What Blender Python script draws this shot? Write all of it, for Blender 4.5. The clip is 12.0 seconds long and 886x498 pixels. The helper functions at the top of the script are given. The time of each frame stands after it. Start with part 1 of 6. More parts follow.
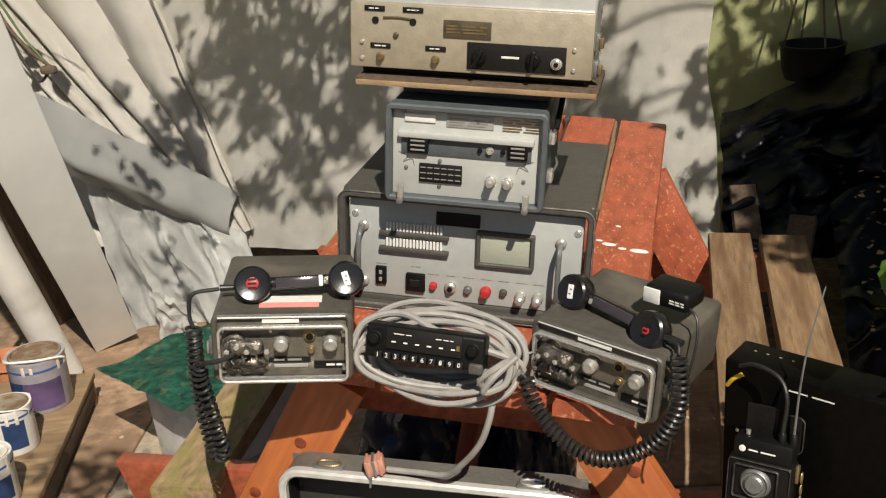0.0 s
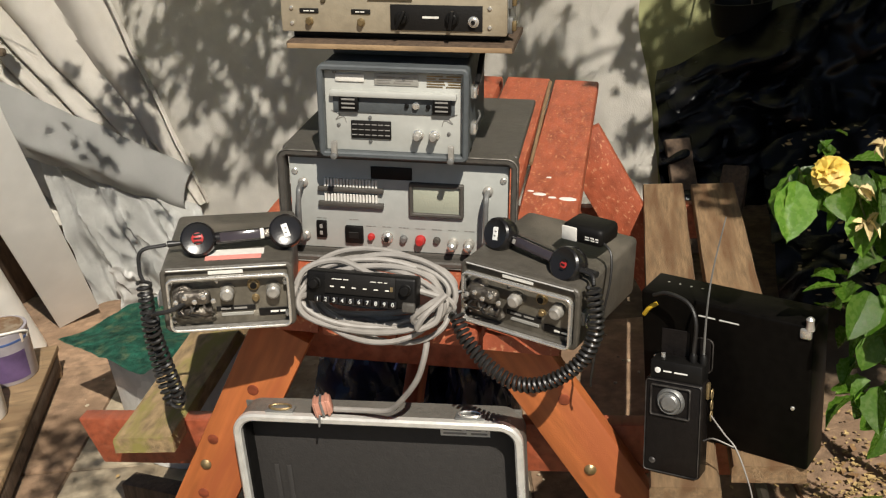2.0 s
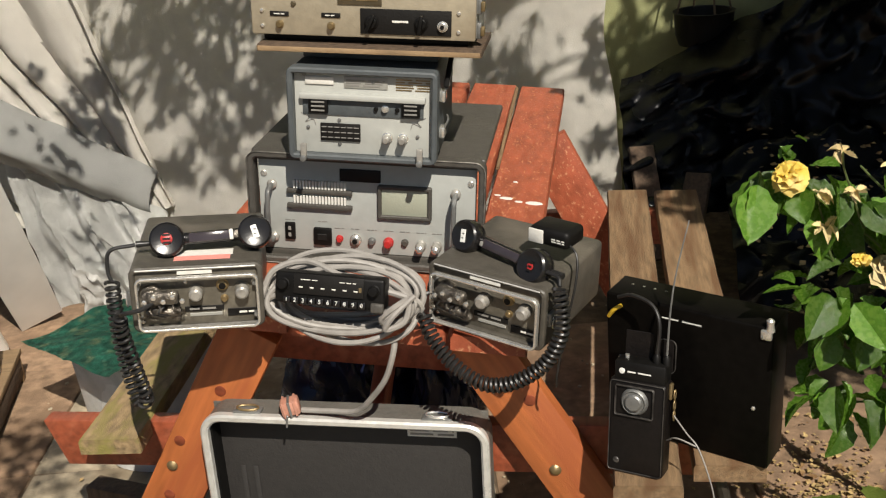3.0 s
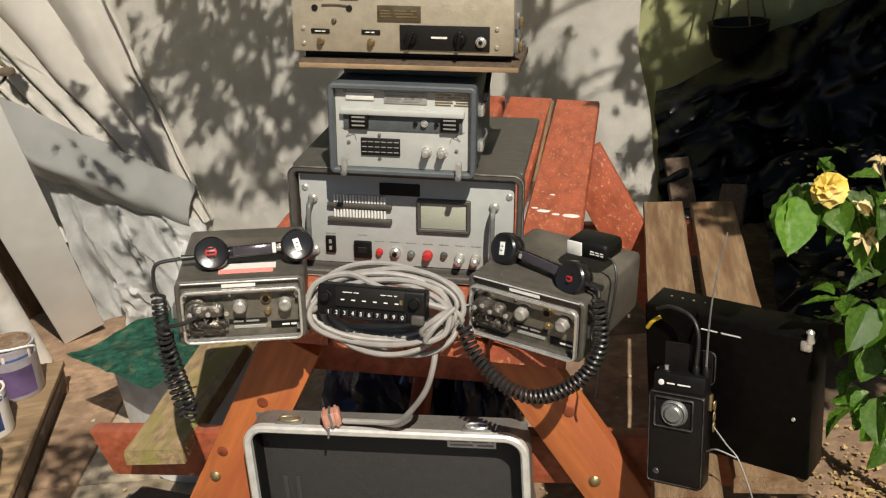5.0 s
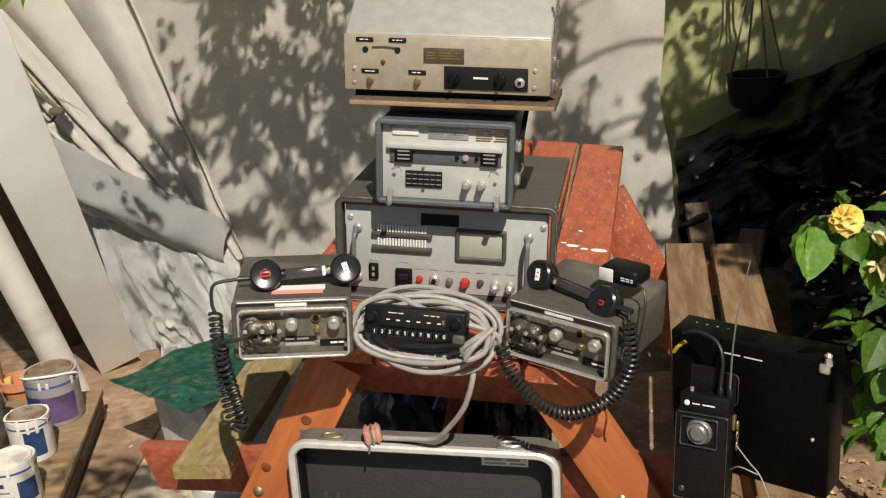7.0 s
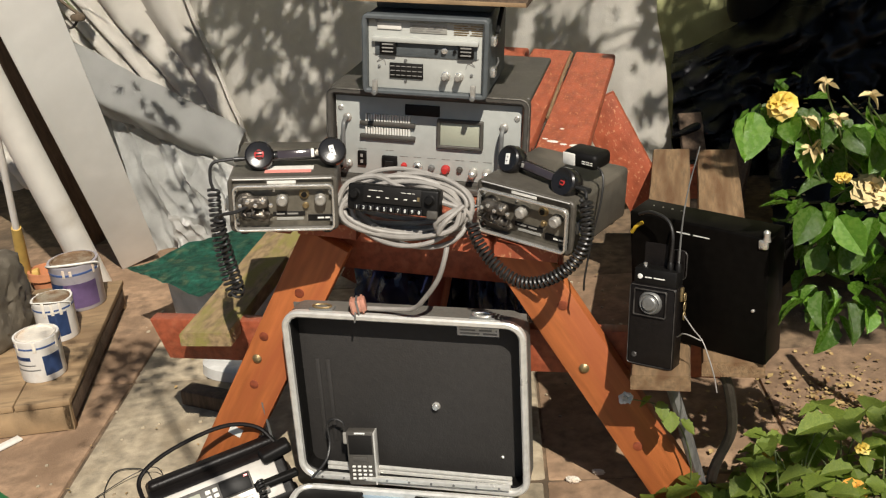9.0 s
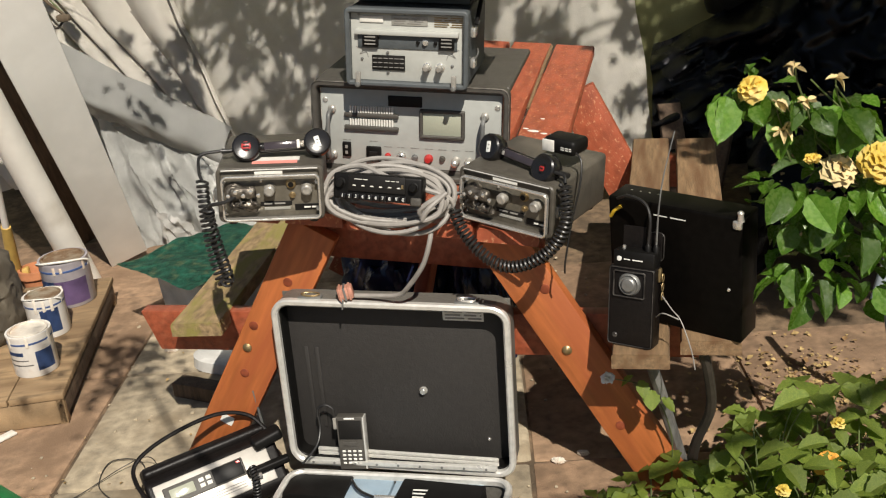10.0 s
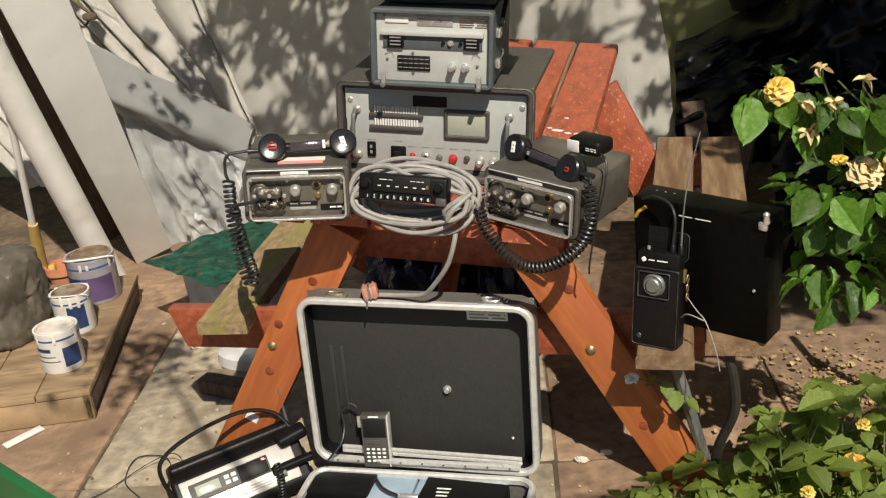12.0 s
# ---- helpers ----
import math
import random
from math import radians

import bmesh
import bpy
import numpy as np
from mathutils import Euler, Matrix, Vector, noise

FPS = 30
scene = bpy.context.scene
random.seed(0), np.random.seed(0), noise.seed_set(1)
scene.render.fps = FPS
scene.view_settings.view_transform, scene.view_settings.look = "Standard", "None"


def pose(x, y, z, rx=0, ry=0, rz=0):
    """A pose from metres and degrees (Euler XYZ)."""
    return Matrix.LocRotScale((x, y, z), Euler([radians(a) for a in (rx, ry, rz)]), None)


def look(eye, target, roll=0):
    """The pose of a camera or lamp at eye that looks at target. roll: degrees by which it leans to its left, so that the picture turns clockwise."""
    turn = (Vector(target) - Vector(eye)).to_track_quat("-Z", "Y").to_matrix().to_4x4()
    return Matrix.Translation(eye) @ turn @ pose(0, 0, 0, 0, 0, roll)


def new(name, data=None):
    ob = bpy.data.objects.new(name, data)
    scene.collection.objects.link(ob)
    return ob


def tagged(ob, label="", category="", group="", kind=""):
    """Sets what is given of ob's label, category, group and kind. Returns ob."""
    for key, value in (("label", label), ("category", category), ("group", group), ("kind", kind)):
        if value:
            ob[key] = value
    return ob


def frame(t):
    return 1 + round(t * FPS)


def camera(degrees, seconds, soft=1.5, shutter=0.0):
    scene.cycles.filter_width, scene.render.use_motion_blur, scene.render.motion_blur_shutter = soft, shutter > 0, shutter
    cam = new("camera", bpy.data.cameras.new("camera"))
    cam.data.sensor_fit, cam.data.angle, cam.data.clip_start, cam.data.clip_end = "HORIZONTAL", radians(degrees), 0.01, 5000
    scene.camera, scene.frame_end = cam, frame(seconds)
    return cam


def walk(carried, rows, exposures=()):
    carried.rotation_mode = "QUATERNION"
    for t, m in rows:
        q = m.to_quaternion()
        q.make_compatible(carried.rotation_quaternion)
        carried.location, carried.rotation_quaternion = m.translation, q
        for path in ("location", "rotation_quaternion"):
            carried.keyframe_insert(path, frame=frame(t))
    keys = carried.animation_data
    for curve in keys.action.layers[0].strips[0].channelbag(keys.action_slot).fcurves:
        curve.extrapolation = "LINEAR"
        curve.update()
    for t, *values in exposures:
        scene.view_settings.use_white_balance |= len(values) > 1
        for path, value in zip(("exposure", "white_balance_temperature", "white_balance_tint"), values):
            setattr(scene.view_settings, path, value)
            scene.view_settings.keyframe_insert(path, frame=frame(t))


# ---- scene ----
cam = camera(45.8, 12.0, soft=1.2)
PATH = [
    (0, (0.496, -1.65, 1.612), (0.037, 0.162, 0.902), -4.2),
    (0.5, (0.435, -1.713, 1.629), (0.111, 0.117, 0.89), -4.6),
    (1, (0.462, -1.748, 1.63), (0.191, 0.094, 0.901), -4.0),
    (1.5, (0.559, -1.758, 1.612), (0.254, 0.062, 0.84), -5.4),
    (2, (0.585, -1.772, 1.606), (0.186, 0.036, 0.849), -6.0),
    (2.5, (0.574, -1.791, 1.607), (0.177, 0.022, 0.861), -4.5),
    (3, (0.582, -1.796, 1.604), (0.25, 0.029, 0.855), -4.9),
    (3.2, (0.579, -1.802, 1.606), (0.209, 0.024, 0.877), -5.5),
    (4.8, (0.573, -1.814, 1.617), (0.186, 0.005, 0.881), -5.6),
    (5, (0.573, -1.818, 1.614), (0.181, 0.006, 0.892), -5.8),
    (5.5, (0.572, -1.82, 1.611), (0.18, 0.003, 0.889), -5.9),
    (6, (0.568, -1.834, 1.611), (0.192, -0.004, 0.894), -5.7),
    (6.5, (0.568, -1.852, 1.605), (0.152, -0.03, 0.891), -5.0),
    (7, (0.547, -1.964, 1.614), (0.133, -0.109, 0.989), -5.1),
    (7.2, (0.542, -2.009, 1.609), (0.112, -0.192, 0.894), -6.0),
    (8.8, (0.692, -2.143, 1.582), (0.201, -0.344, 0.86), -5.0),
    (9, (0.696, -2.156, 1.577), (0.226, -0.36, 0.832), -5.0),
    (9.5, (0.705, -2.193, 1.565), (0.234, -0.414, 0.781), -5.3),
    (10, (0.717, -2.218, 1.572), (0.27, -0.418, 0.824), -5.7),
    (10.5, (0.723, -2.248, 1.588), (0.289, -0.427, 0.883), -5.6),
    (11, (0.72, -2.239, 1.587), (0.273, -0.433, 0.852), -5.5),
    (11.5, (0.711, -2.227, 1.585), (0.24, -0.438, 0.824), -6.2),
    (12, (0.709, -2.223, 1.586), (0.225, -0.435, 0.833), -6.0),
]
walk(cam, [(t, look(eye, target, roll)) for t, eye, target, roll in PATH])

# ---- world and light ----
SUN = Vector((0.44, -0.80, 0.98)).normalized()
world = bpy.data.worlds.new("sky")
scene.world = world
world.use_nodes = True
wn = world.node_tree.nodes
sky = wn.new("ShaderNodeTexSky")
sky.sky_type = "NISHITA"
sky.sun_disc = False
sky.sun_elevation = math.asin(SUN.z)
sky.sun_rotation = math.atan2(SUN.x, SUN.y)
world.node_tree.links.new(sky.outputs[0], wn["Background"].inputs[0])
wn["Background"].inputs[1].default_value = 0.04
sun_data = bpy.data.lights.new("sun", "SUN")
sun_data.energy, sun_data.angle, sun_data.color = 4.6, radians(0.6), (1.0, 0.93, 0.82)
sun = new("sun", sun_data)
sun.matrix_world = look(SUN * 20, (0, 0, 0))
scene.view_settings.exposure = 0.32

G = 0.03  # height of the paving


# ---- materials ----
def material(name, base, rough=0.6, metal=0.0, vary=0.25, scale=18.0, bump=0.15, second=None, blotch=3.0, spread=0.5,
             stretch=(1, 1, 1), coat=0.0, spec=0.5, fine=220.0, per=0.0, see=0.0):
    m = bpy.data.materials.new(name)
    m.use_nodes = True
    n, l = m.node_tree.nodes, m.node_tree.links
    b = n["Principled BSDF"]
    tc, mp = n.new("ShaderNodeTexCoord"), n.new("ShaderNodeMapping")
    mp.inputs["Scale"].default_value = stretch
    l.new(tc.outputs["Object"], mp.inputs["Vector"])

    def noise_tex(s, detail=5.0):
        t = n.new("ShaderNodeTexNoise")
        t.inputs["Scale"].default_value, t.inputs["Detail"].default_value = s, detail
        l.new(mp.outputs["Vector"], t.inputs["Vector"])
        return t

    def mix(a, c, fac):
        x = n.new("ShaderNodeMix")
        x.data_type = "RGBA"
        for socket, v in ((x.inputs[6], a), (x.inputs[7], c)):
            if isinstance(v, tuple):
                socket.default_value = (*v, 1)
            else:
                l.new(v, socket)
        l.new(fac, x.inputs[0])
        return x.outputs[2]

    def ramp(src, lo, hi):
        r = n.new("ShaderNodeMapRange")
        r.inputs["From Min"].default_value, r.inputs["From Max"].default_value = lo, hi
        l.new(src, r.inputs["Value"])
        return r.outputs["Result"]

    grain, big = noise_tex(scale), noise_tex(blotch, 6.0)
    dark = tuple(c * (1 - vary) for c in base)
    light = tuple(min(1, c * (1 + vary * 0.6)) for c in base)
    col = mix(dark, light, ramp(grain.outputs[0], 0.3, 0.7))
    if second:
        col = mix(col, second, ramp(big.outputs[0], spread - 0.04, spread + 0.14))
    if per:
        oi = n.new("ShaderNodeObjectInfo")
        hsv = n.new("ShaderNodeHueSaturation")
        l.new(ramp(oi.outputs["Random"], 0.0, 1.0), hsv.inputs["Value"])
        hsv.inputs["Value"].default_value = 1.0
        mr = hsv.inputs["Value"].links[0].from_node
        mr.inputs["To Min"].default_value, mr.inputs["To Max"].default_value = 1 - per, 1 + per
        l.new(col, hsv.inputs["Color"])
        col = hsv.outputs[0]
    l.new(col, b.inputs["Base Color"])
    rr = ramp(big.outputs[0], 0.3, 0.7)
    mr = rr.node
    mr.inputs["To Min"].default_value, mr.inputs["To Max"].default_value = max(0.03, rough - 0.1), min(1, rough + 0.1)
    l.new(rr, b.inputs["Roughness"])
    b.inputs["Metallic"].default_value = metal
    b.inputs["Specular IOR Level"].default_value = spec
    b.inputs["Coat Weight"].default_value = coat
    if see:
        b.inputs["Transmission Weight"].default_value = see
    if bump:
        f = noise_tex(fine, 3.0)
        add = n.new("ShaderNodeMath")
        add.operation = "ADD"
        l.new(f.outputs[0], add.inputs[0])
        l.new(grain.outputs[0], add.inputs[1])
        bp = n.new("ShaderNodeBump")
        bp.inputs["Strength"].default_value, bp.inputs["Distance"].default_value = bump, 0.004
        l.new(add.outputs[0], bp.inputs["Height"])
        l.new(bp.outputs[0], b.inputs["Normal"])
    return m


M = {
    "paving": material("paving", (0.38, 0.315, 0.22), 0.9, vary=0.4, scale=26, second=(0.25, 0.195, 0.125), blotch=6, spread=0.56, bump=0.5, per=0.12),
    "paving_pink": material("paving_pink", (0.30, 0.195, 0.12), 0.9, vary=0.4, scale=26, second=(0.19, 0.12, 0.072), blotch=6, spread=0.53, bump=0.5, per=0.12),
    "soil": material("soil", (0.185, 0.125, 0.075), 0.95, vary=0.5, scale=30, second=(0.085, 0.06, 0.037), blotch=5, bump=0.9),
    "litter": material("litter", (0.44, 0.31, 0.13), 0.8, vary=0.5, scale=60, second=(0.20, 0.11, 0.045), blotch=22, spread=0.5),
    "red_wood": material("red_wood", (0.31, 0.075, 0.033), 0.5, vary=0.35, scale=9, second=(0.40, 0.125, 0.06), blotch=5, spread=0.56, stretch=(6, 0.6, 6), bump=0.25, coat=0.1),
    "red_speck": material("red_speck", (0.34, 0.082, 0.038), 0.5, vary=0.3, scale=22, second=(0.60, 0.29, 0.15), blotch=85, spread=0.62, stretch=(1.6, 0.8, 1), bump=0.3),
    "leg_wood": material("leg_wood", (0.42, 0.125, 0.036), 0.5, vary=0.26, scale=10, second=(0.34, 0.09, 0.028), blotch=4, spread=0.5, stretch=(6, 6, 0.7), bump=0.3, coat=0.06),
    "knot": material("knot", (0.22, 0.05, 0.02), 0.5, vary=0.4, scale=60),
    "grey_wood": material("grey_wood", (0.26, 0.165, 0.085), 0.85, vary=0.35, scale=20, second=(0.16, 0.085, 0.038), blotch=5, spread=0.52, stretch=(7, 0.8, 7), bump=0.6, per=0.12),
    "moss_wood": material("moss_wood", (0.31, 0.215, 0.11), 0.9, vary=0.45, scale=22, second=(0.25, 0.215, 0.06), blotch=9, spread=0.5, stretch=(3, 1, 3), bump=0.7),
    "crate_wood": material("crate_wood", (0.32, 0.215, 0.115), 0.8, vary=0.4, scale=10, second=(0.19, 0.12, 0.062), blotch=5, spread=0.54, stretch=(1, 5, 1), bump=0.4, per=0.1),
    "case_grey": material("case_grey", (0.066, 0.060, 0.051), 0.55, vary=0.15, scale=60, bump=0.35, second=(0.092, 0.083, 0.07), blotch=7, spread=0.6),
    "panel_grey": material("panel_grey", (0.38, 0.39, 0.365), 0.5, vary=0.07, scale=40, bump=0.05, second=(0.32, 0.34, 0.33), blotch=6, spread=0.6),
    "rim_worn": material("rim_worn", (0.30, 0.28, 0.25), 0.4, metal=0.5, vary=0.5, scale=60, second=(0.08, 0.075, 0.065), blotch=30, spread=0.52),
    "box_blue": material("box_blue", (0.082, 0.092, 0.096), 0.5, vary=0.12, scale=50, bump=0.2, second=(0.11, 0.122, 0.126), blotch=8, spread=0.6),
    "panel_light": material("panel_light", (0.44, 0.445, 0.41), 0.5, vary=0.07, scale=40, bump=0.05, second=(0.37, 0.37, 0.335), blotch=9, spread=0.6),
    "tan_metal": material("tan_metal", (0.42, 0.365, 0.265), 0.42, metal=0.3, vary=0.12, scale=50, second=(0.33, 0.27, 0.185), blotch=7, spread=0.58, bump=0.12),
    "lid_grey": material("lid_grey", (0.34, 0.335, 0.305), 0.42, metal=0.15, vary=0.1, scale=40, second=(0.28, 0.265, 0.23), blotch=5, spread=0.6, bump=0.08),
    "olive_case": material("olive_case", (0.076, 0.068, 0.055), 0.45, vary=0.2, scale=50, second=(0.125, 0.108, 0.085), blotch=8, spread=0.58, bump=0.2),
    "olive_panel": material("olive_panel", (0.16, 0.145, 0.115), 0.4, metal=0.3, vary=0.25, scale=60, second=(0.09, 0.08, 0.06), blotch=14, spread=0.52, bump=0.2),
    "chrome": material("chrome", (0.74, 0.72, 0.67), 0.26, metal=0.75, vary=0.15, scale=60, bump=0.1),
    "alu": material("alu", (0.66, 0.645, 0.60), 0.36, metal=0.4, vary=0.12, scale=60, second=(0.45, 0.43, 0.39), blotch=12, spread=0.62, bump=0.12),
    "bakelite": material("bakelite", (0.012, 0.011, 0.011), 0.23, vary=0.2, scale=30, bump=0.03),
    "amp_black": material("amp_black", (0.004, 0.0035, 0.003), 0.36, vary=0.3, scale=60, bump=0.03, spec=0.06),
    "plug_metal": material("plug_metal", (0.24, 0.215, 0.18), 0.36, metal=0.75, vary=0.5, scale=90, second=(0.07, 0.06, 0.05), blotch=55, spread=0.5, bump=0.6),
    "rubber": material("rubber", (0.018, 0.017, 0.016), 0.38, vary=0.3, scale=60, bump=0.1),
    "black": material("black", (0.006, 0.0055, 0.005), 0.5, vary=0.3, scale=60, bump=0.06, spec=0.22),
    "leather": material("leather", (0.007, 0.0055, 0.005), 0.45, vary=0.35, scale=80, bump=0.15, spec=0.25),
    "worn_seam": material("worn_seam", (0.06, 0.055, 0.05), 0.4, vary=0.6, scale=60, second=(0.012, 0.01, 0.009), blotch=40, spread=0.5),
    "liner": material("liner", (0.026, 0.0235, 0.0215), 0.7, vary=0.12, scale=70, bump=0.2, second=(0.033, 0.030, 0.028), blotch=4, spread=0.6),
    "cable_grey": material("cable_grey", (0.30, 0.28, 0.255), 0.48, vary=0.15, scale=50, bump=0.1, second=(0.22, 0.2, 0.18), blotch=10, spread=0.6),
    "red": material("red", (0.42, 0.03, 0.028), 0.3, vary=0.2, scale=60),
    "label_white": material("label_white", (0.72, 0.70, 0.64), 0.6, vary=0.1, scale=80),
    "label_pink": material("label_pink", (0.78, 0.30, 0.25), 0.6, vary=0.1, scale=80),
    "pink_plug": material("pink_plug", (0.50, 0.24, 0.17), 0.5, vary=0.25, scale=60),
    "ink": material("ink", (0.010, 0.009, 0.008), 0.6, vary=0.2, spec=0.25),
    "ink_soft": material("ink_soft", (0.24, 0.23, 0.21), 0.6, vary=0.2),
    "brass": material("brass", (0.30, 0.22, 0.11), 0.4, metal=0.7, vary=0.3, scale=60, bump=0.2),
    "dark_plate": material("dark_plate", (0.13, 0.105, 0.065), 0.4, metal=0.5, vary=0.3, scale=50),
    "lcd": material("lcd", (0.36, 0.37, 0.29), 0.2, vary=0.05, coat=0.5),
    "lamp_grey": material("lamp_grey", (0.40, 0.38, 0.34), 0.34, metal=0.35, vary=0.35, scale=60),
    "smoke_glass": material("smoke_glass", (0.045, 0.036, 0.04), 0.12, vary=0.2, scale=30, coat=0.6, bump=0.05),
    "plastic_clear": material("plastic_clear", (0.60, 0.59, 0.56), 0.25, vary=0.2, scale=14, coat=0.4, bump=0.3),
    "cloth_white": material("cloth_white", (0.75, 0.715, 0.65), 0.85, vary=0.07, scale=20, second=(0.66, 0.625, 0.56), blotch=2, spread=0.55, bump=0.25),
    "film_white": material("film_white", (0.60, 0.60, 0.57), 0.32, vary=0.15, scale=14, second=(0.44, 0.44, 0.42), blotch=6, bump=0.4),
    "sheet_grey": material("sheet_grey", (0.46, 0.46, 0.44), 0.6, vary=0.08, scale=12, second=(0.40, 0.40, 0.38), blotch=3, bump=0.15),
    "board_grey": material("board_grey", (0.74, 0.73, 0.69), 0.6, vary=0.06, scale=10, second=(0.66, 0.65, 0.61), blotch=3, bump=0.1),
    "pipe_white": material("pipe_white", (0.82, 0.79, 0.72), 0.4, vary=0.07, scale=12, second=(0.6, 0.56, 0.48), blotch=5, spread=0.6, bump=0.06),
    "pole_white": material("pole_white", (0.78, 0.74, 0.68), 0.4, vary=0.07, scale=20),
    "yellow_plastic": material("yellow_plastic", (0.50, 0.33, 0.09), 0.5, vary=0.2, scale=20),
    "terracotta": material("terracotta", (0.5, 0.2, 0.09), 0.8, vary=0.25, scale=20, bump=0.3),
    "dark_wood": material("dark_wood", (0.10, 0.065, 0.04), 0.8, vary=0.4, scale=14, stretch=(6, 6, 1), bump=0.5),
    "wall_olive": material("wall_olive", (0.34, 0.35, 0.17), 0.85, vary=0.12, scale=14, second=(0.25, 0.25, 0.12), blotch=2.5, bump=0.4),
    "polythene": material("polythene", (0.006, 0.006, 0.0075), 0.24, vary=0.3, scale=20, bump=0.2),
    "blue_bag": material("blue_bag", (0.012, 0.017, 0.05), 0.22, vary=0.4, scale=20, bump=0.2),
    "green_mat": material("green_mat", (0.025, 0.135, 0.088), 0.6, vary=0.65, scale=34, second=(0.15, 0.21, 0.115), blotch=26, spread=0.56, bump=1.0, fine=90),
    "tin_white": material("tin_white", (0.70, 0.67, 0.62), 0.4, vary=0.08, scale=30, second=(0.5, 0.38, 0.26), blotch=9, spread=0.68),
    "tin_blue": material("tin_blue", (0.05, 0.09, 0.22), 0.4, vary=0.2, scale=30),
    "tin_purple": material("tin_purple", (0.20, 0.13, 0.27), 0.4, vary=0.35, scale=16),
    "tin_grey": material("tin_grey", (0.42, 0.39, 0.42), 0.4, metal=0.2, vary=0.15, scale=30, second=(0.30, 0.27, 0.27), blotch=9, spread=0.58),
    "frost": material("frost", (0.22, 0.33, 0.34), 0.6, vary=0.4, scale=50, second=(0.42, 0.47, 0.46), blotch=30, spread=0.56, bump=0.4),
    "tin_lid": material("tin_lid", (0.42, 0.36, 0.27), 0.5, metal=0.3, vary=0.3, scale=20, second=(0.20, 0.125, 0.07), blotch=20, spread=0.42, bump=0.6),
    "paint_crust": material("paint_crust", (0.68, 0.62, 0.53), 0.6, vary=0.15, scale=30, second=(0.5, 0.36, 0.25), blotch=14, spread=0.55, bump=0.5),
    "sack": material("sack", (0.14, 0.12, 0.09), 0.5, vary=0.35, scale=12, second=(0.07, 0.058, 0.044), blotch=5, bump=0.5),
    "leaf_rose": material("leaf_rose", (0.070, 0.160, 0.016), 0.27, vary=0.25, scale=22, second=(0.11, 0.20, 0.022), blotch=9, bump=0.3, per=0.5),
    "leaf": material("leaf", (0.045, 0.115, 0.016), 0.34, vary=0.2, scale=14, second=(0.075, 0.155, 0.02), blotch=14, bump=0.3, per=0.35),
    "leaf_light": material("leaf_light", (0.20, 0.255, 0.042), 0.5, vary=0.4, scale=30, second=(0.115, 0.175, 0.03), blotch=14, bump=0.3, per=0.3),
    "petal": material("petal", (0.84, 0.62, 0.11), 0.6, vary=0.12, scale=30, second=(0.86, 0.70, 0.26), blotch=20, bump=0.1, per=0.1),
    "petal_faded": material("petal_faded", (0.68, 0.54, 0.27), 0.7, vary=0.3, scale=30, bump=0.2, per=0.2),
    "petal_orange": material("petal_orange", (0.72, 0.34, 0.05), 0.7, vary=0.3, scale=30, bump=0.2),
    "petal_white": material("petal_white", (0.75, 0.73, 0.65), 0.6, vary=0.1),
    "stem": material("stem", (0.10, 0.13, 0.04), 0.6, vary=0.3, scale=30, bump=0.3),
    "bark": material("bark", (0.13, 0.095, 0.06), 0.85, vary=0.4, scale=20, stretch=(4, 4, 1), bump=0.7),
    "steel_dull": material("steel_dull", (0.25, 0.25, 0.24), 0.45, metal=0.6, vary=0.3, scale=30, bump=0.2),
    "bluegrey": material("bluegrey", (0.28, 0.33, 0.36), 0.5, vary=0.2, scale=30),
    "stick_grey": material("stick_grey", (0.17, 0.165, 0.155), 0.5, vary=0.35, scale=30, second=(0.09, 0.085, 0.08), blotch=14, stretch=(3, 3, 0.6), bump=0.3),
    "stick_dark": material("stick_dark", (0.035, 0.028, 0.021), 0.6, vary=0.4, scale=30, bump=0.4),
    "green_paint": material("green_paint", (0.015, 0.13, 0.035), 0.5, vary=0.2, scale=20, bump=0.1),
    "pad_blue": material("pad_blue", (0.27, 0.36, 0.44), 0.6, vary=0.12, scale=24, second=(0.35, 0.42, 0.47), blotch=9),
    "yellow": material("yellow", (0.65, 0.42, 0.03), 0.45, vary=0.15),
    "white_ink": material("white_ink", (0.75, 0.74, 0.70), 0.6, vary=0.05),
}


def let_light_through(name, tint, share=0.35):
    """Mixes a translucent layer into a leaf or petal material."""
    nt = M[name].node_tree
    out = nt.nodes["Material Output"]
    tr, mx = nt.nodes.new("ShaderNodeBsdfTranslucent"), nt.nodes.new("ShaderNodeMixShader")
    tr.inputs["Color"].default_value = (*tint, 1)
    mx.inputs[0].default_value = share
    nt.links.new(nt.nodes["Principled BSDF"].outputs[0], mx.inputs[1])
    nt.links.new(tr.outputs[0], mx.inputs[2])
    nt.links.new(mx.outputs[0], out.inputs["Surface"])


let_light_through("leaf_rose", (0.15, 0.32, 0.02), 0.26)
let_light_through("leaf_light", (0.26, 0.40, 0.04))
let_light_through("petal", (0.85, 0.62, 0.12), 0.3)


